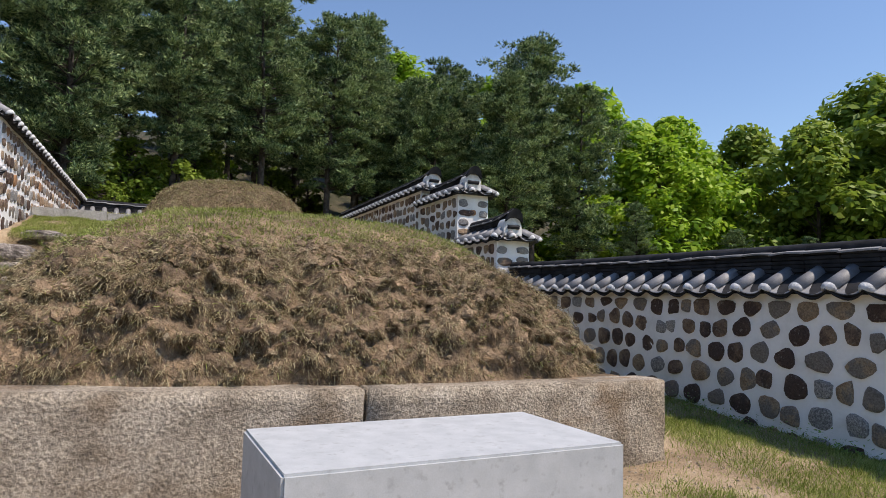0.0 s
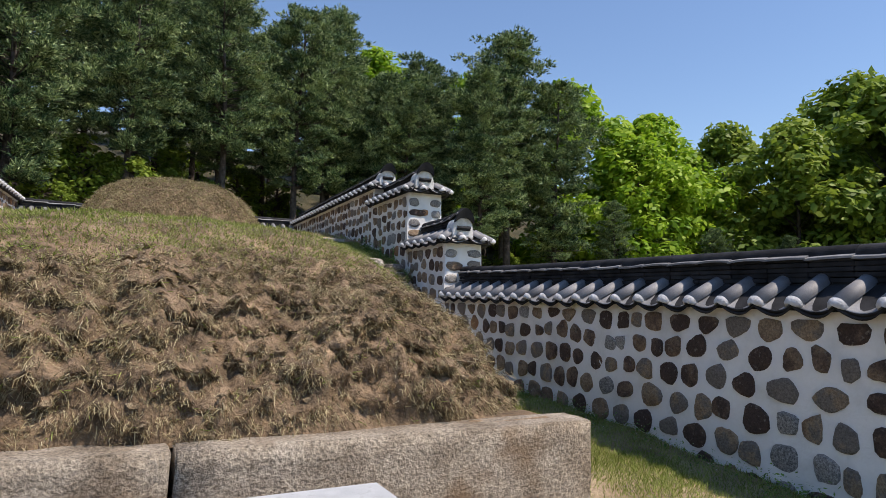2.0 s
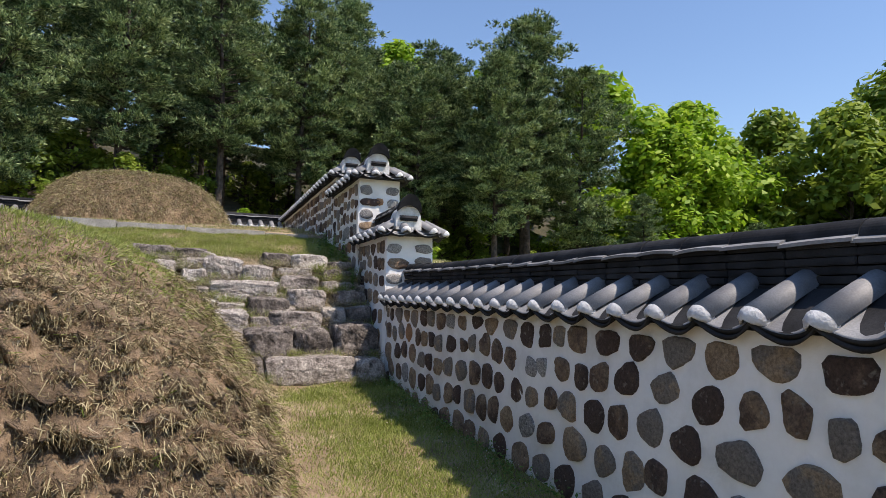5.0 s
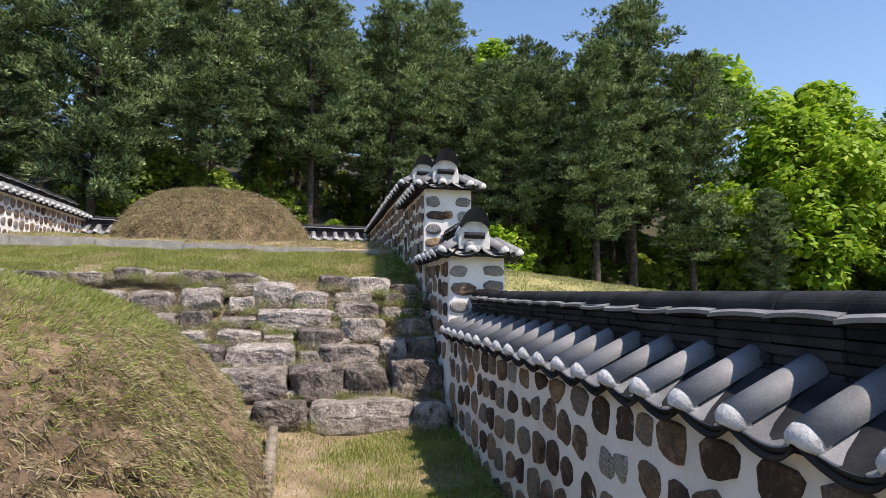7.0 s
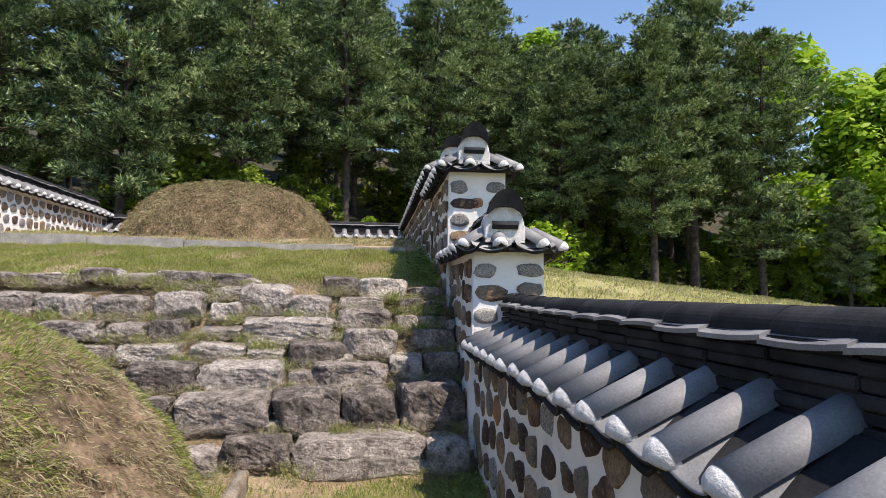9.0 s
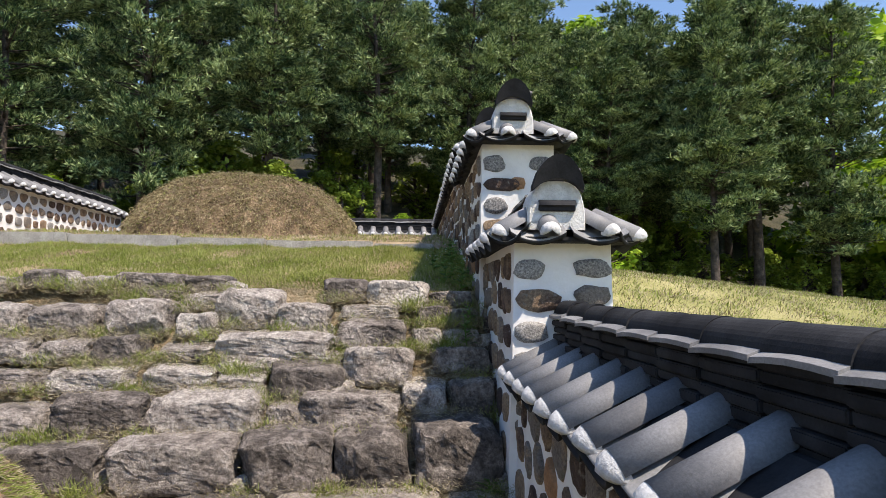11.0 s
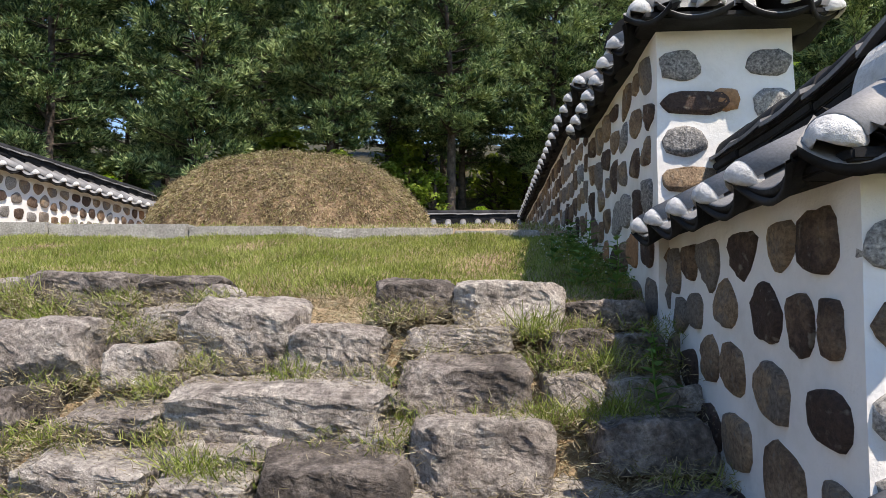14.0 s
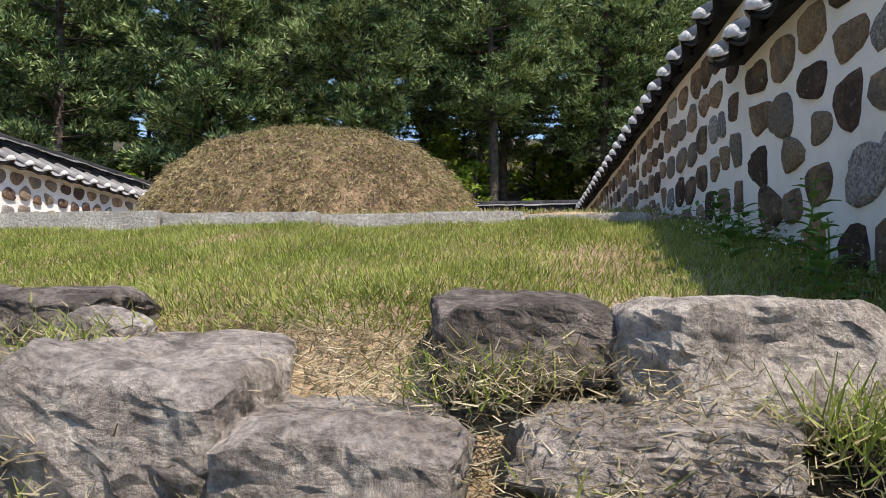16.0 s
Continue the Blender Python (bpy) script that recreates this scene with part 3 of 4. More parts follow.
BW = tiled_wall("wall_north", 7.7, pose(6.2, BACK + HALF, 3.52, 0, 0, 90), 0.9, "low field-stone wall with tiled coping behind the mound", faces=(-1,))
W_D = tiled_wall("wall_west", BACK + 0.2 - 11.7, pose(-1.5 - HALF, BACK + 0.2, 3.93, 0, 0, SKEW) @ pose(0, 11.5 - BACK, 0), 2.6, "field-stone wall with dark tiled coping", end=True, faces=(1,), ground_fn=lambda y: float(height(-1.5, y + 11.7)) - 3.9)
W_B = tiled_wall("wall_west_step", 6.0, pose(-1.99 - HALF, 11.69, 3.05, 0, 0, SKEW) @ pose(0, -6.0, 0), 3.2, "lower stepped field-stone wall with tiled coping", faces=(1,), ground_fn=lambda y: float(height(-1.7, y + 5.7)) - 3.05)

# ---- lower burial mound: earth, edging stones, offering table ----
mx = np.linspace(M1[0] - M1[2] - 0.02, M1[0] + M1[2] + 0.02, 300)
my = np.linspace(M1[1] - M1[3] - 0.02, M1[1] + M1[3] + 0.02, 330)
LOW = tagged(new("burial_mound", sheet("burial_mound", mound1, mx, my, M_EARTH)), "burial mound of red soil under matted dead turf", "burial mound")
ux = np.linspace(M2[0] - M2[2] - 0.02, M2[0] + M2[2] + 0.02, 120)
uy = np.linspace(M2[1] - M2[3] - 0.02, M2[1] + M2[3] + 0.02, 110)
HIGH = tagged(new("burial_mound", sheet("burial_mound_upper", mound2, ux, uy, M_EARTH)), "rounded upper burial mound covered in dead turf", "burial mound")

EDGE = tagged(new("stone_edging"), "hewn granite edging blocks round the lower mound", "stone edging")


def edging(x0, x1, y0, y1, z0, z1, seed, lean=0.0):
    v, f = box_geo(x0, x1, y0, y1, z0, z1, 0.009, 9, 0.008, seed, 9)
    part("edging_block", mesh_of("edging_block", v, f, M_RET, True), EDGE, pose(1.3, 0, 0.75, 0, lean, 0) @ pose(-1.3, 0, -0.75))


edging(1.315, 3.7, 3.68, 3.96, -0.1, 0.75, 1, 0.4)
edging(-1.15, 1.295, 3.68, 3.96, -0.05, 0.752, 2, 1.6)
edging(3.46, 3.69, 3.975, 5.4, -0.1, 0.5, 3)
edging(3.8, 3.89, 7.7, 9.25, 0.1, 0.6, 7)
edging(-1.12, -0.85, 3.975, 5.6, -0.1, 0.6, 5)

TABLE = tagged(new("offering_table"), "pale grey sawn granite offering table before the mound", "stone table")
part("slab", mesh_of("slab", *box_geo(0.52, 2.1, 2.34, 3.2, 0.02, 0.66, 0.012, 0), M_TABLE), TABLE, pose(0, 0, 0))

# ---- stone terrace between the two levels ----
TERRACE = tagged(new("stone_terrace"), "terrace bank of rough weathered stone blocks with grass in the joints", "stone terrace")


def block_mesh(seed, cuts=16):
    """A rough quarried block, about 1 x 1 x 1: broken faces, chipped corners, a pitted skin."""
    rr = random.Random(seed)
    bm = bmesh.new()
    bmesh.ops.create_cube(bm, size=1.0)
    bmesh.ops.subdivide_edges(bm, edges=bm.edges[:], cuts=cuts, use_grid_fill=True)
    off = Vector((seed * 3.7, seed * 1.3, seed * 7.1))

    def rough(c, by):
        q = noise.noise_vector(Vector((c.x, c.y * 0.8, c.z * 0.42)) + off) * by
        return Vector((q.x, q.y, q.z * 2.0))

    chips = []
    for k in range(9):
        n = Vector((rr.uniform(-1, 1), rr.uniform(-1, 0.4), rr.uniform(-0.5, 1))).normalized()
        chips.append((n, (abs(n.x) + abs(n.y) + abs(n.z)) * 0.5 * rr.uniform(0.76, 0.92)))
    for v in bm.verts:
        c = v.co * 2
        r = (abs(c.x) ** 9 + abs(c.y) ** 9 + abs(c.z) ** 9) ** (1 / 9)
        c = c / max(r, 1e-6) * 0.5 * max(abs(c.x), abs(c.y), abs(c.z))
        c += noise.noise_vector(c * 1.3 + off) * 0.07
        for n, d in chips:
            over = c.dot(n) - d
            if over > 0:
                c -= n * over
        c += rough(c * 4.5, 0.03)
        c += rough(c * 11, 0.024)
        c += rough(c * 26, 0.015)
        v.co = c
    bm.verts.index_update()
    me = mesh_of("stone_block", [v.co.copy() for v in bm.verts], [[v.index for v in f.verts] for f in bm.faces], M_BLOCK, False)
    bm.free()
    return me


BLOCKS = [block_mesh(i + 1) for i in range(14)]
COURSE_ENDS = []


def course(z0, z1, spans, left=None):
    """Blocks of one course of the bank, from x0 to x1 and z0 to z1 each; towards the west it goes on unevenly to the wall."""
    spans = list(spans)
    x = min(q[0] for q in spans) - 0.06
    while x > WALL_W + 0.5:
        w, h = rng.uniform(0.4, 0.8), (z1 - z0) * rng.uniform(0.75, 1.05)
        a = z0 + rng.uniform(-0.03, 0.04)
        spans.append((x - w, x, a, a + h))
        x -= w + rng.uniform(0.03, 0.15)
    for x0, x1, a, b in spans:
        front = 9.38 + (a - 0.45) / 0.82
        deep = (b - a) / 0.82 * 0.6 + rng.uniform(0.3, 0.36)
        tall = (b - a) * 1.08
        COURSE_ENDS.append((x0, x1, front, a, b))
        part("stone_block", BLOCKS[len(COURSE_ENDS) % 14], TERRACE, pose((x0 + x1) / 2, front + deep / 2, b - tall / 2, rng.uniform(-5, 5), rng.uniform(-3, 3), rng.uniform(-5, 5)) @ Matrix.Diagonal(((x1 - x0) * 1.0, deep, tall * 1.02, 1)))


course(0.5, 0.76, [(3.0, 3.6, 0.5, 0.68), (3.64, 4.2, 0.53, 0.77), (4.22, 5.3, 0.47, 0.77), (5.32, 5.7, 0.47, 0.74)])
course(0.78, 1.08, [(2.5, 3.12, 0.78, 1.04), (3.16, 3.97, 0.77, 1.08), (3.98, 4.58, 0.77, 1.11), (4.6, 5.08, 0.77, 1.1), (5.13, 5.72, 0.76, 1.16)])
course(1.07, 1.31, [(2.64, 3.27, 1.06, 1.32), (3.29, 4.06, 1.06, 1.33), (4.09, 4.33, 1.1, 1.25), (4.33, 5.02, 1.06, 1.31), (5.06, 5.39, 1.16, 1.37), (5.41, 5.75, 1.16, 1.38)])
course(1.32, 1.48, [(2.46, 3.02, 1.32, 1.47), (3.14, 3.65, 1.32, 1.48), (3.66, 4.02, 1.31, 1.43), (3.76, 4.03, 1.43, 1.51), (4.06, 4.59, 1.26, 1.51), (4.61, 5.14, 1.34, 1.6), (5.3, 5.74, 1.41, 1.6)])
course(1.5, 1.68, [(2.28, 2.65, 1.5, 1.66), (2.7, 3.04, 1.48, 1.69), (3.16, 3.57, 1.52, 1.63), (3.58, 4.52, 1.5, 1.72), (4.54, 5.1, 1.59, 1.82), (5.15, 5.38, 1.6, 1.75), (5.4, 5.7, 1.6, 1.74)])
course(1.7, 1.95, [(2.06, 2.57, 1.7, 1.93), (2.64, 3.15, 1.7, 1.96), (3.22, 3.54, 1.68, 1.86), (3.5, 4.04, 1.77, 2.06), (4.02, 4.46, 1.72, 1.94), (4.55, 5.04, 1.81, 1.94), (5.19, 5.47, 1.78, 1.93), (5.48, 5.72, 1.78, 1.91)])
course(2.06, 2.2, [(1.75, 2.13, 2.1, 2.24), (2.2, 2.52, 2.08, 2.18), (2.55, 3.1, 2.05, 2.21), (2.8, 3.16, 1.96, 2.06), (3.13, 3.55, 2.06, 2.19), (3.22, 3.61, 1.91, 2.05), (4.36, 4.75, 1.99, 2.17), (4.77, 5.3, 1.91, 2.14), (5.31, 5.7, 1.92, 2.05)])
for i in range(80):
    x0, x1, front, a, b = rng.choice(COURSE_ENDS)
    s = rng.uniform(0.07, 0.15)
    part("filler_stone", rng.choice(BLOCKS), TERRACE, pose(rng.choice((x0, x1)) + rng.uniform(-0.05, 0.05), front + rng.uniform(0.04, 0.14), a + rng.uniform(0.0, 0.06), rng.uniform(-25, 25), rng.uniform(-25, 25), rng.uniform(0, 180)) @ Matrix.Diagonal((s * 1.4, s, s * 0.75, 1)))

KERB = tagged(new("kerb"), "low line of grey granite kerb slabs across the lawn", "kerb", kind="structure")
x = WALL_W + 0.1
while x < WALL_E - 0.3:
    w = min(rng.uniform(1.0, 1.5), WALL_E - 0.1 - x)
    z = 2.815 - 0.018 * (x - 0.85)
    part("kerb_slab", mesh_of("kerb_slab", *box_geo(x + 0.006, x + w - 0.006, 14.3, 14.52, z - 0.25, z, 0.012, 6, 0.009, x, 6), M_KERB, False), KERB)
    x += w


# ---- trees ----
def tube(path, radii, seg=7):
    v, f = [], []
    for (p, r) in zip(path, radii):
        for i in range(seg):
            a = 2 * math.pi * i / seg
            v.append((p[0] + r * math.cos(a), p[1] + r * math.sin(a), p[2]))
    for k in range(len(path) - 1):
        for i in range(seg):
            j = (i + 1) % seg
            f.append((k * seg + i, k * seg + j, (k + 1) * seg + j, (k + 1) * seg + i))
    return v, f


def tufts(pos, way, length, width, blades, gen, spread=0.8):
    """Narrow blades that fan out from each place along its way: an array of triangles."""
    n = len(pos)
    p = np.repeat(pos, blades, 0)
    d = np.repeat(way, blades, 0) + gen.normal(0, spread, (n * blades, 3))
    d /= np.linalg.norm(d, axis=1, keepdims=True) + 1e-9
    side = np.cross(d, gen.normal(0, 1, (n * blades, 3)))
    side /= np.linalg.norm(side, axis=1, keepdims=True) + 1e-9
    ln = (length * gen.uniform(0.6, 1.3, n * blades))[:, None]
    w = width / 2
    return np.stack([p - side * w, p + side * w, p + d * ln], 1)


def pine(seed, tall=13.0, bare=0.26, wide=2.7):
    """Trunk mesh, limb mesh and crown mesh of a pine."""
    gen = np.random.default_rng(seed)
    path = [(0.25 * math.sin(z * 0.35 + seed) * z / tall, 0.25 * math.cos(z * 0.3 + seed) * z / tall, z) for z in np.linspace(-0.6, tall * 0.97, 12)]
    v, f = tube(path, [0.2 * (1 - i / 11.5) + 0.015 for i in range(12)], 9)
    pos, way = [], []
    z = tall * bare
    while z < tall:
        t = (z / tall - bare) / (1 - bare)
        reach = wide * (0.55 + 0.9 * t if t < 0.3 else 0.86 * (1.05 - ((t - 0.3) / 0.7) ** 2.2) ** 0.62) * gen.uniform(0.75, 1.1)
        reach = max(reach, 0.35)
        for b in range(6):
            a = gen.uniform(0, 2 * math.pi)
            L = reach * gen.uniform(0.6, 1.15)
            lift = gen.uniform(-0.05, 0.3) + 0.35 * t
            cx, cy = 0.25 * math.sin(z * 0.35 + seed) * z / tall, 0.25 * math.cos(z * 0.3 + seed) * z / tall
            end = np.array([cx + math.cos(a) * L, cy + math.sin(a) * L, z + lift * L])
            root = np.array([cx, cy, z])
            nv = len(v)
            sidev = np.array([-math.sin(a), math.cos(a), 0])
            r0 = 0.05 * (1 - t) + 0.015
            v += [tuple(root + sidev * r0), tuple(root - sidev * r0), tuple(root + np.array([0, 0, r0])), tuple(end)]
            f += [(nv, nv + 1, nv + 3), (nv + 1, nv + 2, nv + 3), (nv + 2, nv, nv + 3)]
            for pad in range(int(2 + L * 1.9)):
                s = gen.uniform(0.38, 1.02)
                c = root + (end - root) * s + sidev * gen.normal(0, 0.22) * L * s * (1.2 - s) + np.array([0, 0, gen.uniform(-0.05, 0.2)])
                m = 17
                q = c + gen.normal(0, 1, (m, 3)) * np.array([0.15, 0.15, 0.065])
                out = q - c + np.array([math.cos(a) * 0.12, math.sin(a) * 0.12, 0.16])
                pos.append(q)
                way.append(out / (np.linalg.norm(out, axis=1, keepdims=True) + 1e-6))
        z += tall * gen.uniform(0.022, 0.036)
    pos, way = np.concatenate(pos), np.concatenate(way)
    return mesh_of("trunk", v, f, M_BARK, True), tri_mesh("crown", tufts(pos, way, 0.21, 0.055, 6, gen, 0.42), M_NEEDLE)


def leafy(seed, tall=11.0, wide=4.0, mat=None, low=0.12, count=5200, size=0.2):
    """Trunk and crown of a broad-leaved tree: leaves in many uneven lumps."""
    gen = np.random.default_rng(seed)
    v, f = tube([(0.15 * math.sin(z), 0.12 * math.cos(z * 1.3), z) for z in np.linspace(-0.5, tall * 0.85, 9)], [0.19 * (1 - i / 8.4) + 0.012 for i in range(9)], 8)
    lumps = []
    n = 80
    for i in range(n):
        t = low + (1 - low) * (i + gen.random()) / n
        reach = wide * math.sin(math.pi * min(1, (t - low) / (1 - low) * 0.86 + 0.14)) ** 0.75
        a = gen.uniform(0, 2 * math.pi)
        rr = reach * gen.uniform(0.35, 1.0)
        c = np.array([math.cos(a) * rr, math.sin(a) * rr, t * tall * 0.93])
        lumps.append((c, gen.uniform(0.16, 0.3) * wide))
        nv = len(v)
        root = np.array([0, 0, max(0.6, c[2] - rr * 0.8)])
        v += [tuple(root + (0.04, 0, 0)), tuple(root - (0.04, 0, 0)), tuple(root + (0, 0.04, 0.05)), tuple(c)]
        f += [(nv, nv + 1, nv + 3), (nv + 1, nv + 2, nv + 3), (nv + 2, nv, nv + 3)]
    per = count // n
    P, N = [], []
    for c, r in lumps:
        d = gen.normal(0, 1, (per, 3))
        d /= np.linalg.norm(d, axis=1, keepdims=True)
        P.append(c + d * r * (gen.uniform(0.35, 1.08, per) ** 0.6)[:, None] * np.array([1, 1, 0.72]))
        N.append(d * 0.7 + np.array([0, 0, 0.8]) + gen.normal(0, 0.5, (per, 3)))
    P, N = np.concatenate(P), np.concatenate(N)
    N /= np.linalg.norm(N, axis=1, keepdims=True)
    A = np.cross(N, gen.normal(0, 1, N.shape))
    A /= np.linalg.norm(A, axis=1, keepdims=True)
    B = np.cross(N, A)
    s = (size * gen.uniform(0.5, 1.2, len(P)))[:, None]
    quad = np.stack([P - A * s, P - B * s * 0.55 - N * s * 0.12, P + A * s, P + B * s * 0.55 + N * s * 0.1], 1)
    return mesh_of("trunk", v, f, M_BARK, True), tri_mesh("crown", quad, mat)


def plant(name, meshes, x, y, top, base_tall, label, category, group, spin, squash=1.0):
    z = float(height(x, y))
    s = (top - z) / base_tall
    ob = tagged(new(name), label, category, group)
    ob.matrix_basis = pose(x, y, z, 0, 0, spin) @ Matrix.Diagonal((s * squash, s * squash, s, 1))
    part("trunk", meshes[0], ob)
    part("crown", meshes[1], ob)
    return ob


PINES = [pine(3, wide=3.3), pine(7, wide=3.7), pine(12, bare=0.24, wide=3.1), pine(21, bare=0.18, wide=3.5)]
PINE_AT = [(18.7, 28, 15.3), (15.2, 31, 14.0), (11.0, 34, 17.0), (21.3, 27.4, 12.7), (8.0, 29, 14.4), (4.6, 27.3, 14.5), (1.2, 26, 13.8), (-2.4, 25.2, 14.0), (-6.0, 24.4, 13.5), (-9.8, 23, 13.9), (-14, 22, 14.4), (-8.6, 17, 12.6), (-12, 14, 12.6), (13.2, 28.5, 11.4), (-14.5, 28.1, 16.1), (-10.2, 30.1, 16.8), (-7.5, 31.4, 12.3), (-3.0, 32.5, 16.5), (2.3, 31.4, 15.2), (5.0, 31.4, 14.8), (9.8, 30.6, 14.2), (12.8, 29.5, 12.4), (15.9, 25.9, 11.9), (-16.5, 32.6, 17.2), (-12.3, 34.9, 18.3), (-7.8, 35.0, 12.5), (-3.4, 34.9, 17.8), (-0.8, 37.1, 18.0), (4.2, 35.3, 16.7), (7.7, 34.8, 14.5), (12.5, 34.8, 14.9), (17.0, 32.7, 12.7), (19.3, 29.4, 13.8), (-18.1, 37.8, 19.7), (-1.5, 40.8, 19.8), (5.5, 40.9, 19.6), (15.7, 37.9, 14.3), (17.8, 35.8, 13.9), (21.1, 34.3, 15.4), (24, 26, 6.6), (27.5, 26.5, 6.0), (31, 25.5, 5.6), (34, 23, 5.2), (-6, 42, 19.5), (-11, 44, 21.0), (1.8, 45, 20.5), (-15, 41, 20.0), (9.5, 42, 18.6), (-9, 38, 15.0), (2, 38.5, 14.0)]
for i, (px, py, pz) in enumerate(PINE_AT):
    plant("pine_tree", PINES[i % 4], px, py, pz, 13.0, "tall dark green pine with a bare lower trunk", "pine tree", "pines behind the wall", i * 67)

LEAFY = [leafy(31, mat=M_LEAF, wide=4.6, low=0.03, count=11500, size=0.27), leafy(32, wide=4.8, low=0.03, mat=M_LEAF2, count=11500, size=0.27), leafy(33, wide=4.2, low=0.03, mat=M_LEAF, count=7000, size=0.27)]
LEAFY_AT = [(27.5, 28, 10.5, 0), (32.0, 31, 13.4, 0), (27.0, 34, 15.6, 2), (37.0, 24.5, 12.0, 1), (42, 22, 14.6, 1), (38.5, 31, 13.5, 1), (47, 27, 17.5, 1), (44, 16, 12.5, 1), (36, 38, 15.0, 2), (17.5, 45, 19.8, 0), (50, 20, 17.5, 1), (24, 42, 18.0, 2)]
for i, (px, py, pz, k) in enumerate(LEAFY_AT):
    plant("leafy_tree", LEAFY[k], px, py, pz + 0.8, 11.0, "broad-leaved tree in fresh light green spring leaf" if k != 1 else "broad-leaved tree in olive green spring leaf", "tree", "spring trees beyond the wall", i * 83)

SHRUBS = [leafy(51, tall=2.6, wide=1.5, mat=M_LEAF, low=0.05, count=1700, size=0.12), leafy(52, tall=3.0, wide=1.3, mat=M_LEAF2, low=0.05, count=1700, size=0.12)]
srg = random.Random(4)
for i in range(70):
    px = -16 + 44 * i / 69 + srg.uniform(-0.6, 0.6)
    py = (25.5 if px < 8 else 26.0) + srg.uniform(0, 14)
    z = float(height(px, py))
    hgt = srg.uniform(1.0, 2.7)
    plant("shrub", SHRUBS[0 if srg.random() < 0.28 else 1], px, py, z + hgt, 2.8, "bright green understorey shrub below the pines", "shrub", "understorey shrubs", i * 51, 1.1)
for i in range(34):
    px, py = 8.5 + 24 * i / 33 + srg.uniform(-0.5, 0.5), 27.5 + srg.uniform(0, 4.5)
    plant("shrub", SHRUBS[1], px, py, float(height(px, py)) + srg.uniform(0.6, 1.6), 2.8, "low green undergrowth at the forest edge", "shrub", "undergrowth beyond the bank", i * 37, 1.4)


for i in range(18):
    px, py = -9 + 17.5 * i / 17 + srg.uniform(-0.4, 0.4), 25.0 + srg.uniform(0, 3.0)
    plant("shrub", SHRUBS[0 if srg.random() < 0.3 else 1], px, py, float(height(px, py)) + srg.uniform(0.5, 2.3), 2.8, "fresh green bush behind the burial ground's wall", "shrub", "bushes behind the wall", i * 29, 1.2)


# ---- grass, dead turf and weeds ----
def slope_of(fn, x, y):
    e = 0.03
    return (fn(x + e, y) - fn(x - e, y)) / (2 * e), (fn(x, y + e) - fn(x, y - e)) / (2 * e)


def blades(x, y, z, way, length, width, gen, droop=0.35):
    """Blades of one tapered quad each: from (x, y, z) along way, with the tip drooping."""
    p = np.stack([x, y, z], 1)
    n = len(p)
    way = way / (np.linalg.norm(way, axis=1, keepdims=True) + 1e-9)
    side = np.cross(way, gen.normal(0, 1, (n, 3)))
    side /= np.linalg.norm(side, axis=1, keepdims=True) + 1e-9
    ln = length[:, None]
    w = width[:, None] / 2
    tip = p + way * ln + np.array([0, 0, -1.0]) * ln * droop * gen.uniform(0.2, 1, (n, 1))
    return np.stack([p - side * w, p + side * w, tip + side * w * 0.45, tip - side * w * 0.45], 1)


def scatter(n, x0, x1, y0, y1, gen, keep):
    x, y = gen.uniform(x0, x1, n), gen.uniform(y0, y1, n)
    k = gen.random(n) < keep(x, y)
    return x[k], y[k]


def stuff(name, quads, mat, label, parent_label="grass"):
    return tagged(new(name, tri_mesh(name, quads, mat)), label, parent_label, kind="stuff")


G = np.random.default_rng(77)


def turf(name, mat, label, n, box, fn, keep, length, width, upright, drop, sink=0.01, scatter_by=0.42):
    """Many blades on the surface fn: upright 1 stands them up, 0 lays them down the slope."""
    x, y = scatter(n, *box, G, keep)
    z = fn(x, y)
    sx, sy = slope_of(fn, x, y)
    m = len(x)
    down = np.stack([-sx, -sy, -(sx ** 2 + sy ** 2)], 1)
    down /= np.linalg.norm(down, axis=1, keepdims=True) + 0.25
    nrm = np.stack([-sx, -sy, np.ones(m)], 1)
    nrm /= np.linalg.norm(nrm, axis=1, keepdims=True)
    way = nrm * upright + down * (1 - upright) + G.normal(0, scatter_by, (m, 3))
    ln = length * G.uniform(0.45, 1.4, m)
    dx, dy = shove(fn, x, y)
    x, y = x + dx, y + dy
    return stuff(name, blades(x, y, z - sink, way, ln, width * G.uniform(0.7, 1.3, m), G, drop), mat, label)


def rise2(x, y):
    return mound_height(x, y, M2, 2.4, 3.0)


m1box = (M1[0] - M1[2], M1[0] + M1[2], M1[1] - M1[3], M1[1] + M1[3])
crest = lambda x, y: smooth_step(0.85, 1.08, rise1(x, y) + 0.1 * lumps(x, y, 2.2, 4.0))
turf("dead_turf", M_THATCH, "matted dead brown turf hanging down the lower mound", 640000, m1box, mound1,
     lambda x, y: (0.4 + 0.6 * (1 - bare(x, y) * (1 - flank(x, y)))) * (0.55 + 0.45 * smooth_step(-0.3, 0.5, lumps(x, y, 5.0, 12))) * (rise1(x, y) > 0.0) * (1 - 0.8 * crest(x, y)) * (1 - 0.55 * flank(x, y)), 0.034, 0.0042, 0.25, 0.5, scatter_by=0.75)


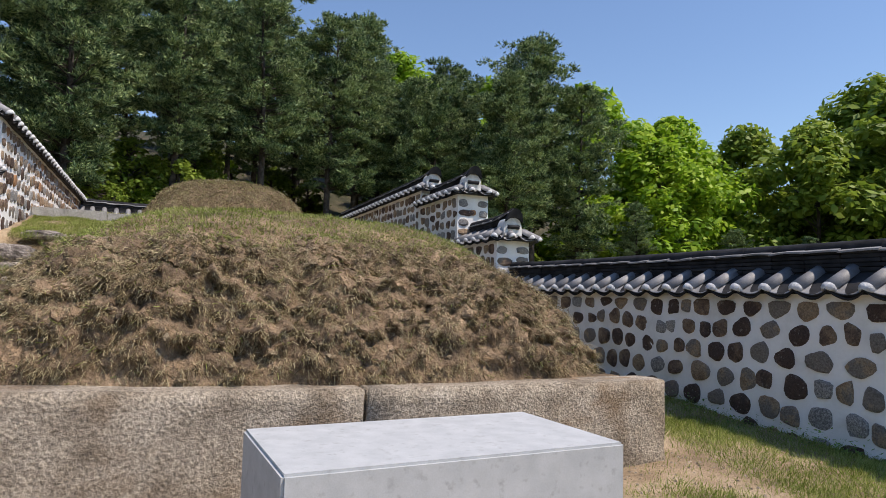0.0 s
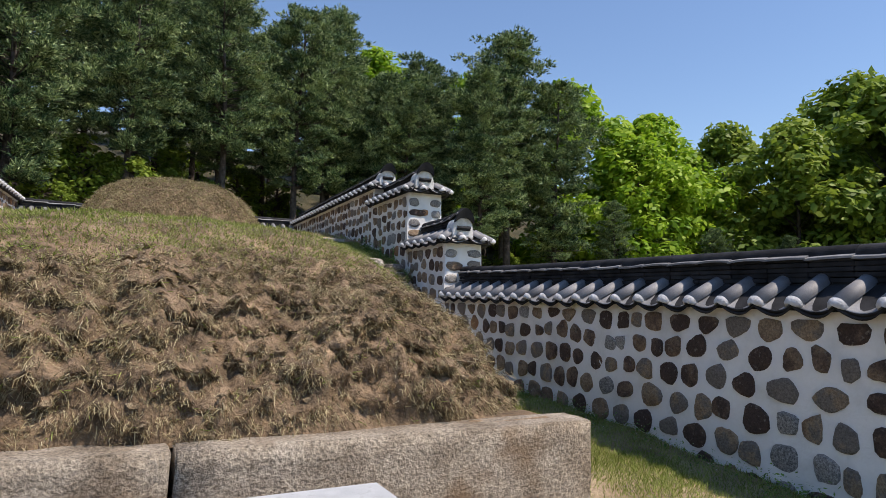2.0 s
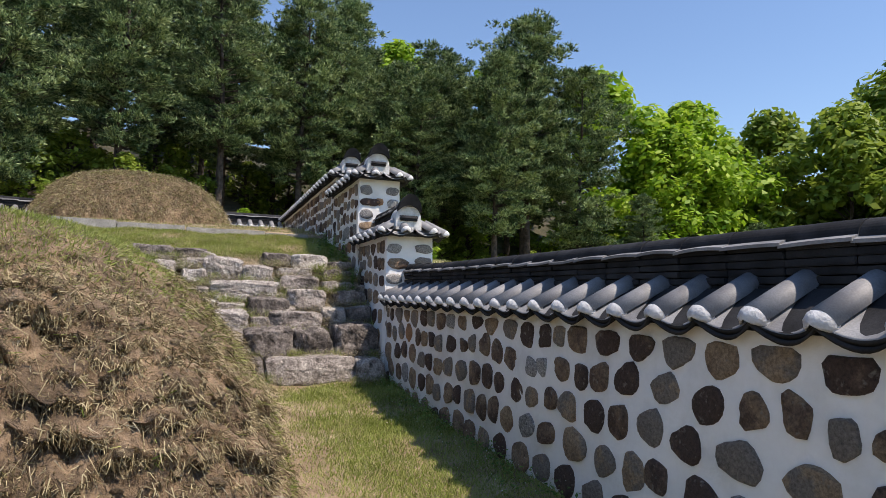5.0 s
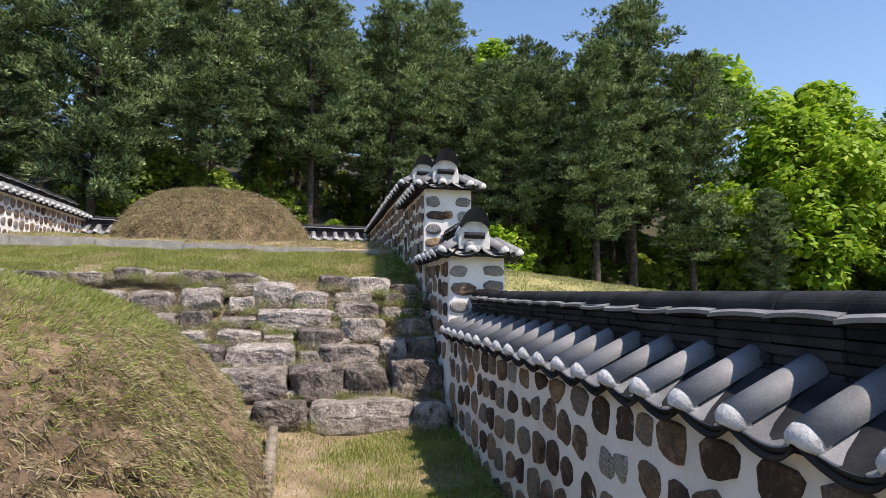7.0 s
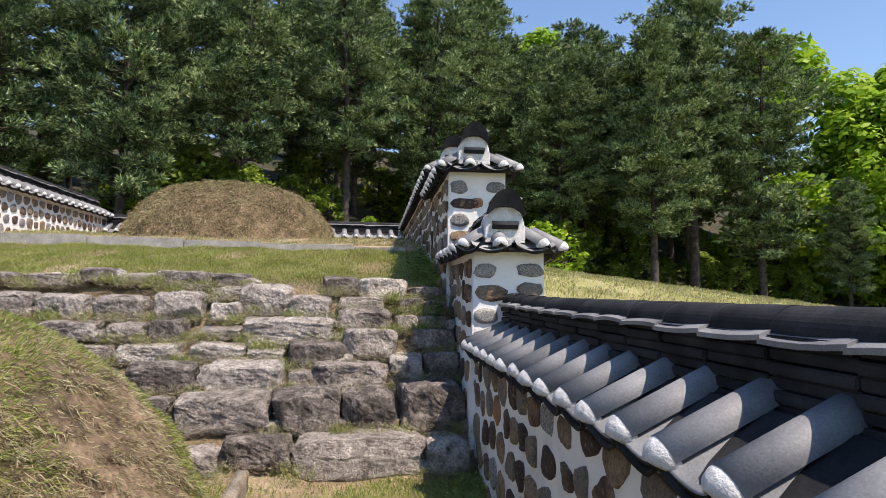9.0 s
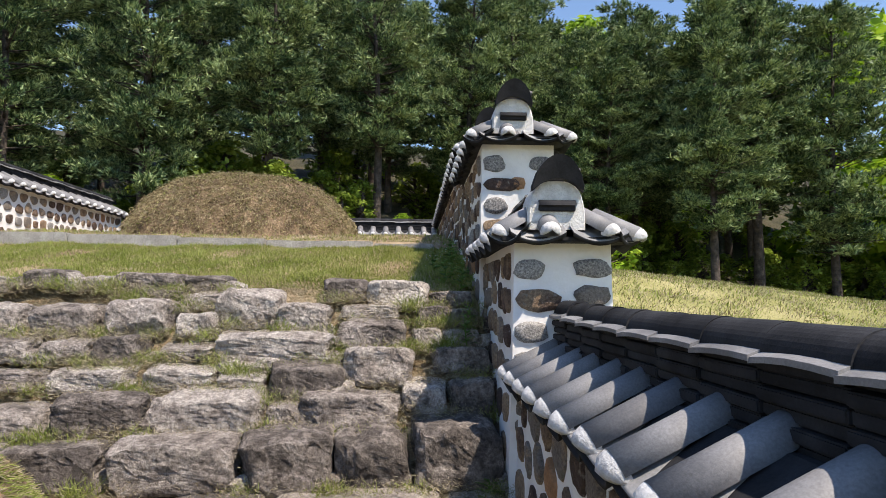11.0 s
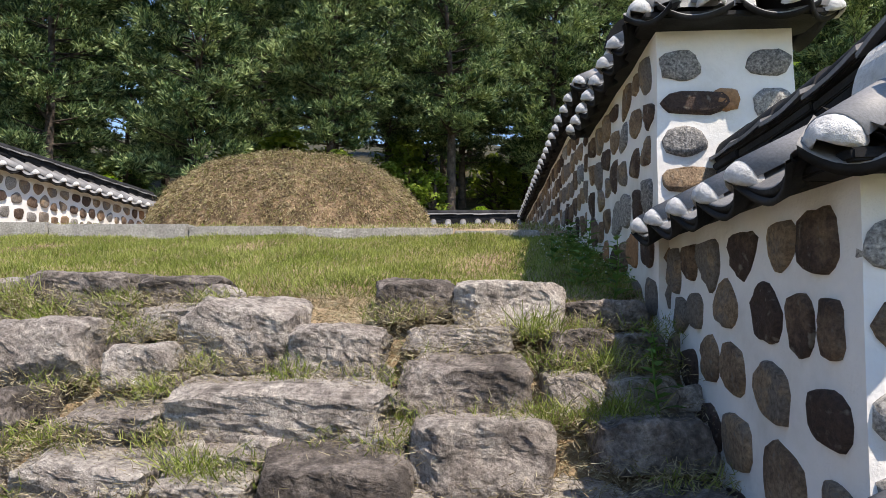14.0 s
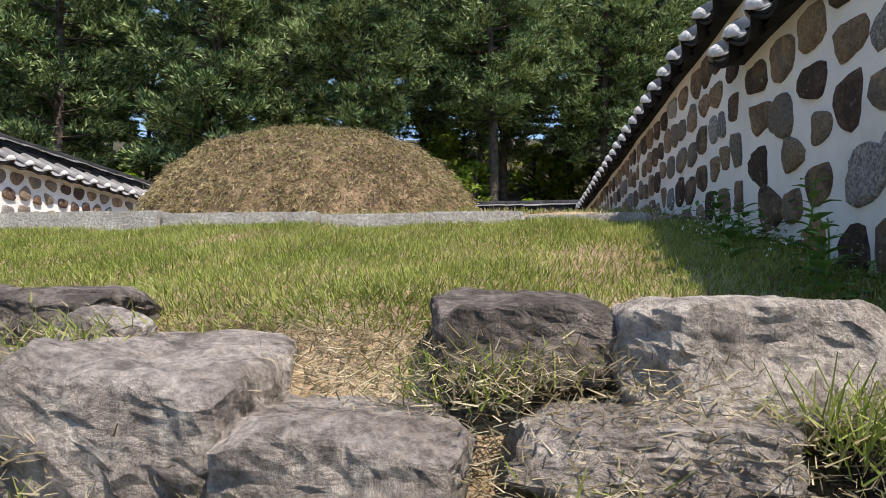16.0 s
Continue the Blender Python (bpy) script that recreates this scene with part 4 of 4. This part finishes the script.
def clumps(name, mat, label, count, per, box, fn, keep, length, width, seed):
    """Ragged tussocks: blades that burst from a point and hang down the slope."""
    gen = np.random.default_rng(seed)
    x, y = scatter(count, *box, gen, keep)
    sx, sy = slope_of(fn, x, y)
    z = fn(x, y)
    n = len(x)
    dx, dy = shove(fn, x, y)
    x, y = x + dx, y + dy
    down = np.stack([-sx, -sy, -(sx ** 2 + sy ** 2)], 1)
    down /= np.linalg.norm(down, axis=1, keepdims=True) + 0.3
    size = gen.uniform(0.5, 1.4, n)
    X, Y, Z = (np.repeat(q, per) for q in (x, y, z))
    S = np.repeat(size, per)
    jit = gen.normal(0, 0.028, (n * per, 3)) * S[:, None]
    nrm = np.stack([-sx, -sy, np.ones(n)], 1)
    nrm /= np.linalg.norm(nrm, axis=1, keepdims=True)
    way = np.repeat(nrm * 0.7 + down * 0.35, per, 0) + gen.normal(0, 0.6, (n * per, 3))
    return stuff(name, blades(X + jit[:, 0], Y + jit[:, 1], Z + np.abs(jit[:, 2]) * 0.6, way, length * S * gen.uniform(0.5, 1.2, n * per), width * gen.uniform(0.6, 1.3, n * per), gen, 0.9), mat, label)


front_side = lambda x, y: (rise1(x, y) > 0.0) * (1 - crest(x, y)) * (0.3 + 0.7 * (1 - bare(x, y))) * (y < 7)
clumps("tussocks", M_THATCH, "ragged dead tussocks hanging on the mound's bare front", 12000, 30, m1box, mound1, front_side, 0.042, 0.0036, 61)
clumps("tussocks", M_DRY, "pale ragged tussocks on the mound", 900, 20, m1box, mound1, front_side, 0.05, 0.0026, 62)
clumps("tussocks", M_THATCH, "ragged dead tussocks on the upper mound", 2600, 24, (M2[0] - M2[2], M2[0] + M2[2], M2[1] - M2[3], M2[1]), mound2, lambda x, y: 1.0 * (rise2(x, y) > 0.05), 0.04, 0.008, 63)
turf("straw", M_DRY, "pale dry straw on the lower mound", 240000, m1box, mound1,
     lambda x, y: (0.13 + 0.87 * flank(x, y) + 0.8 * crest(x, y)) * (0.3 + 0.7 * smooth_step(-0.2, 0.5, lumps(x, y, 2.6, 22))) * (rise1(x, y) > 0.03) * (1 - 0.5 * bare(x, y) * (1 - flank(x, y))), 0.042, 0.004, 0.4, 0.5)
turf("mound_grass", M_GRASS, "green grass on the crest and flank of the mound", 260000, m1box, mound1,
     lambda x, y: np.clip(0.55 * crest(x, y) + 0.8 * flank(x, y) * smooth_step(-0.4, 0.4, lumps(x, y, 1.7, 31)) + 0.035, 0, 1) * (rise1(x, y) > 0.02), 0.045, 0.005, 0.75, 0.3)
m2box = (M2[0] - M2[2], M2[0] + M2[2], M2[1] - M2[3], M2[1] + M2[3])
turf("dead_turf", M_THATCH, "matted dead brown turf on the upper mound", 150000, m2box, mound2, lambda x, y: (rise2(x, y) > 0.03) * (0.5 + 0.5 * (lumps(x, y, 5.5, 3) > -0.3)), 0.048, 0.008, 0.3, 0.5, scatter_by=0.7)
turf("straw", M_DRY, "pale dry straw on the upper mound", 70000, m2box, mound2, lambda x, y: (rise2(x, y) > 0.03) * (0.7 + 0.3 * smooth_step(0.6, 1.0, rise2(x, y))), 0.045, 0.0065, 0.4, 0.5)
turf("mound_grass", M_GRASS, "sparse green grass on the upper mound", 90000, m2box, mound2, lambda x, y: (rise2(x, y) > 0.02) * (0.3 + 0.7 * smooth_step(0.9, 1.15, rise2(x, y))), 0.034, 0.009, 0.8, 0.3)


def clods(name, label, count, box, fn, keep, size, seed):
    """Ragged lumps of turf and soil, half sunk in the slope."""
    gen = np.random.default_rng(seed)
    bm = bmesh.new()
    bmesh.ops.create_icosphere(bm, subdivisions=1, radius=1.0)
    base = np.array([v.co[:] for v in bm.verts])
    bm.verts.index_update()
    tri = np.array([[v.index for v in f.verts] for f in bm.faces])
    bm.free()
    x, y = scatter(count, *box, gen, keep)
    z = fn(x, y)
    dx, dy = shove(fn, x, y)
    x, y = x + dx, y + dy
    out = []
    for i in range(len(x)):
        s = size * gen.uniform(0.4, 1.5)
        r = base * (1 + gen.normal(0, 0.22, (len(base), 1)))
        r = r * np.array([1.4, 1.0, 0.85]) * s * gen.uniform(0.7, 1.2, 3)
        out.append((r + np.array([x[i], y[i], z[i] - 0.1 * s]))[tri])
    return stuff(name, np.concatenate(out), M_SOD, label, "turf clods")


clods("turf_clods", "clods of dead turf and soil on the mound's front", 7000, m1box, mound1, lambda x, y: front_side(x, y) * smooth_step(-0.6, 0.3, lumps(x, y, 3.4, 14)), 0.017, 71)
clods("turf_clods", "clods of dead turf and soil on the upper mound", 400, m2box, mound2, lambda x, y: 1.0 * (rise2(x, y) > 0.08) * (rise2(x, y) < 1.0), 0.025, 72)

on_lawn = lambda x, y: (x > -1.75) * (x < 5.85)
turf("lawn", M_GRASS, "short green lawn of the terrace", 190000, (-1.75, 5.85, 11.6, 14.28), height, lambda x, y: on_lawn(x, y) * (0.25 + 0.75 * smooth_step(-0.45, 0.25, lumps(x, y, 1.6, 2) + 0.5 * (y > 11.9))), 0.05, 0.0048, 0.9, 0.3)
turf("dry_lawn", M_DRY, "dry straw among the terrace lawn", 110000, (-1.75, 5.85, 11.35, 14.28), height, lambda x, y: on_lawn(x, y) * (0.5 + 0.5 * smooth_step(12.4, 11.7, y)), 0.042, 0.0046, 0.55, 0.4)
turf("upper_lawn", M_GRASS, "thin grass round the upper mound", 30000, (-1.6, 6.0, 14.55, 21.4), height, lambda x, y: (rise2(x, y) < 0.05) * (0.4 + 0.3 * lumps(x, y, 1.4, 8)), 0.07, 0.008, 0.9, 0.3)
turf("dry_lawn", M_DRY, "dry grass round the upper mound", 50000, (-1.6, 6.0, 14.5, 21.4), height, lambda x, y: (rise2(x, y) < 0.05) * 0.9, 0.055, 0.008, 0.6, 0.4)


def soil_at(x, y):
    """1 on the trodden soil beside the lower mound, 0 on grass."""
    path = np.exp(-((x - np.interp(y, [2, 3.6, 5.0, 7.5, 9.2], [3.6, 3.95, 3.98, 3.95, 4.2])) / np.interp(y, [2.5, 3.8, 5, 8, 9.5], [0.15, 0.38, 0.38, 0.35, 0.5])) ** 2)
    front = smooth_step(2.9, 3.4, y) * smooth_step(4.0, 3.6, x) * smooth_step(3.9, 3.6, y)
    return np.clip(path + front, 0, 1)


low_ok = lambda x, y: (rise1(x, y) < 0.01) * (x < np.interp(y, [0, 9.7], [5.4, 5.75])) * ~((x > 0.5) & (x < 2.12) & (y > 2.3) & (y < 3.25)) * ~((y > 3.66) & (y < 3.98) & (x < 3.7))
turf("lawn", M_GRASS, "green grass between the mound and the wall", 300000, (2.2, 5.8, 1.2, 9.75), height, lambda x, y: low_ok(x, y) * (1 - 0.93 * soil_at(x, y)) * (0.45 + 0.55 * smooth_step(-0.4, 0.3, lumps(x, y, 1.3, 5))) * (0.35 + 0.65 * smooth_step(2.6, 4.0, x)), 0.055, 0.005, 0.9, 0.3)
turf("dry_lawn", M_DRY, "dry grass and straw on the trodden soil", 60000, (-1.6, 5.8, 0.5, 9.75), height, lambda x, y: low_ok(x, y) * (0.12 + 0.5 * (1 - soil_at(x, y))), 0.05, 0.005, 0.35, 0.4)
turf("clover", M_GRASS, "low green weeds on the trodden ground", 60000, (3.6, 5.8, 3.9, 9.7), height, lambda x, y: low_ok(x, y) * smooth_step(0.0, 0.25, lumps(x, y, 2.4, 17)) * (1 - 0.6 * soil_at(x, y)), 0.03, 0.009, 0.6, 0.2)
turf("hillside_grass", M_DRY, "dry grass on the bank outside the wall", 60000, (6.6, 16, 8, 23.6), height, lambda x, y: (x > 6.6) * 1.0, 0.06, 0.01, 0.8, 0.3)
turf("hillside_grass", M_GRASS, "green grass on the bank outside the wall", 45000, (6.6, 16, 8, 23.6), height, lambda x, y: (x > 6.6) * 1.0, 0.06, 0.01, 0.9, 0.3)


def tuft_points(spots, per, spread):
    x = np.concatenate([np.full(per, a) for a, b, c in spots]) + G.normal(0, spread, per * len(spots))
    y = np.concatenate([np.full(per, b) for a, b, c in spots]) + G.normal(0, spread * 0.5, per * len(spots))
    return x, y


def joint_tufts(name, mat, label, count, per, length, width, spread, seed, up=1.1):
    rr = random.Random(seed)
    spots = []
    for k in range(count):
        x0, x1, front, a, b = rr.choice(COURSE_ENDS)
        xx = rr.choice((x0, x1)) + rr.uniform(-0.08, 0.08) if rr.random() < 0.55 else rr.uniform(x0, x1)
        spots.append((xx, front - 0.02 + rr.uniform(-0.1, 0.02), a))
    x, y = tuft_points(spots, per, spread)
    z = np.repeat([q[2] for q in spots], per) + 0.5 * (y - np.repeat([q[1] for q in spots], per)) + G.uniform(-0.03, 0.05, len(x))
    n = len(x)
    way = np.stack([G.normal(0, 0.55, n), G.normal(-0.25, 0.45, n), np.full(n, up)], 1)
    return stuff(name, blades(x, y, z, way, length * G.uniform(0.4, 1.3, n), width * G.uniform(0.7, 1.3, n), G, 0.4), mat, label)


joint_tufts("joint_grass", M_GRASS, "green grass tufts in the joints of the stone terrace", 300, 60, 0.055, 0.004, 0.055, 3)
joint_tufts("joint_straw", M_DRY, "dry straw in the joints of the stone terrace", 900, 90, 0.04, 0.0032, 0.13, 4, 0.45)
joint_tufts("joint_tuft", M_GRASS, "large bright grass tufts on the stone terrace", 22, 150, 0.12, 0.0045, 0.06, 9)
x, y = scatter(170000, -1.7, 5.8, 9.6, 11.7, G, lambda x, y: 0.8 + 0 * x)
z = height(x, y)
stuff("bank_straw", blades(x, y, z, np.stack([G.normal(0, 0.6, len(x)), G.normal(-0.6, 0.4, len(x)), np.full(len(x), 0.5)], 1), 0.045 * G.uniform(0.4, 1.3, len(x)), 0.0032 * G.uniform(0.7, 1.3, len(x)), G, 0.5), M_DRY, "dry straw on the earth bank between the stones")


# ---- weeds along the foot of the wall ----
M_WEED = material("weed_leaf", [(0.07, 0.15, 0.025), (0.13, 0.25, 0.045), (0.2, 0.34, 0.07)], 6, 0.55, 0, 30, 0, vary=0.5, island=True, subsurf=0.3, spec=0.35)
x, y = scatter(30000, 4.9, 5.95, 2.5, 14.2, G, lambda x, y: np.exp(-((x - np.interp(y, [2, 9.7, 14.2], [5.35, 5.68, 5.88])) / 0.2) ** 2) * (0.5 + 0.5 * lumps(x, y, 2.3, 3)) * ((y < 9.5) | (y > 11.7)))
n = len(x)
c = np.stack([x, y, height(x, y) + np.abs(G.normal(0, 0.06, n))], 1)
a = G.normal(0, 1, (n, 3)) * np.array([1, 1, 0.4])
a /= np.linalg.norm(a, axis=1, keepdims=True)
b = np.cross(a, np.array([0, 0, 1.0]) + G.normal(0, 0.3, (n, 3)))
s = G.uniform(0.008, 0.022, n)[:, None]
stuff("weeds", np.stack([c - a * s, c - b * s * 0.5, c + a * s, c + b * s * 0.5], 1), M_WEED, "low leafy weeds in the shade along the wall", "weeds")


M_FLOWER = material("weed_flower", [(0.6, 0.6, 0.56), (0.75, 0.75, 0.72)], 9, 0.8, 0, 30, 0)
x, y = scatter(2600, 4.9, 5.95, 4.0, 14.2, G, lambda x, y: np.exp(-((x - np.interp(y, [2, 9.7, 14.2], [5.3, 5.55, 5.7])) / 0.28) ** 2) * ((y < 9.4) | (y > 11.8)) * (0.35 + 0.65 * (y > 11)))
n = len(x)
c = np.stack([x, y, height(x, y) + G.uniform(0.05, 0.17, n)], 1)
a = G.normal(0, 1, (n, 3))
a /= np.linalg.norm(a, axis=1, keepdims=True)
b = np.cross(a, G.normal(0, 1, (n, 3)))
b /= np.linalg.norm(b, axis=1, keepdims=True)
s = G.uniform(0.003, 0.006, n)[:, None]
stuff("weed_flowers", np.stack([c - a * s, c - b * s, c + a * s, c + b * s], 1), M_FLOWER, "tiny white flowers among the weeds", "flowers")


def weed(seed, tall, leaves, leaf):
    gen = np.random.default_rng(seed)
    v, f = tube([(0.02 * math.sin(z * 9), 0.02 * math.cos(z * 7), z) for z in np.linspace(-0.03, tall, 6)], [0.006 * (1 - i / 7) + 0.001 for i in range(6)], 5)
    vv, ff = [], []
    for i in range(leaves):
        t = (i + 0.6) / leaves
        ang = i * 2.4 + gen.uniform(-0.3, 0.3)
        L = leaf * (1.15 - 0.6 * t) * gen.uniform(0.8, 1.15)
        d, s2 = np.array([math.cos(ang), math.sin(ang), 0.55]), np.array([-math.sin(ang), math.cos(ang), 0])
        root = np.array([0, 0, t * tall])
        k0 = len(vv)
        for q, w, sag in ((0, 0.02, 0), (0.3, 0.24, 0.02), (0.65, 0.26, 0.12), (1.0, 0.01, 0.34)):
            m = root + d * L * q - np.array([0, 0, sag * L])
            vv += [tuple(m - s2 * w * L), tuple(m + np.array([0, 0, -0.03 * L])), tuple(m + s2 * w * L)]
        for q in range(3):
            for e in (0, 1):
                o = k0 + q * 3 + e
                ff.append((o, o + 1, o + 4, o + 3))
    return mesh_of("stem", v, f, M_WEED, True), mesh_of("leaves", vv, ff, M_WEED, True)


WEEDS = [weed(1, 0.26, 18, 0.12), weed(2, 0.36, 22, 0.11), weed(3, 0.2, 14, 0.12)]
for i, (wx, wy, k) in enumerate([(5.5, 11.9, 0), (5.62, 12.2, 1), (5.45, 12.5, 2), (5.58, 10.75, 1), (5.62, 10.95, 0), (5.64, 11.6, 1), (5.66, 12.9, 2), (5.72, 13.4, 0), (5.6, 9.75, 2)]):
    wd = tagged(new("weed_plant"), "tall leafy green weed at the foot of the wall", "weed", "weeds by the wall")
    wd.matrix_basis = pose(wx, wy, float(height(wx, wy)) - 0.01 + (0.12 if 10 < wy < 11.6 else 0), 0, 0, i * 77)
    part("stem", WEEDS[k][0], wd)
    part("leaves", WEEDS[k][1], wd)

M_PEBBLE = material("pebble", [(0.15, 0.12, 0.09), (0.3, 0.25, 0.19), (0.42, 0.36, 0.28)], 20, 0.9, 0.5, 80, 0.3, vary=0.5, island=True)
x, y = scatter(2600, 2.3, 5.6, 2.6, 9.5, G, lambda x, y: low_ok(x, y) * (0.1 + 0.9 * soil_at(x, y)))
n = len(x)
c = np.stack([x, y, height(x, y) + 0.002], 1)
s = (G.uniform(0.004, 0.016, n) ** 1.0)[:, None]
k = np.array([[1, 0, 0], [0, 1, 0], [-1, 0, 0], [0, -1, 0]]) * 1.0
tri = []
for i in range(4):
    p, q = k[i] * G.uniform(0.7, 1.3, (n, 1)), k[(i + 1) % 4] * G.uniform(0.7, 1.3, (n, 1))
    tri.append(np.stack([c + p * s, c + q * s, c + np.array([0, 0, 0.8]) * s], 1))
stuff("pebbles", np.concatenate(tri), M_PEBBLE, "small pebbles and crumbs on the bare soil", "pebbles")
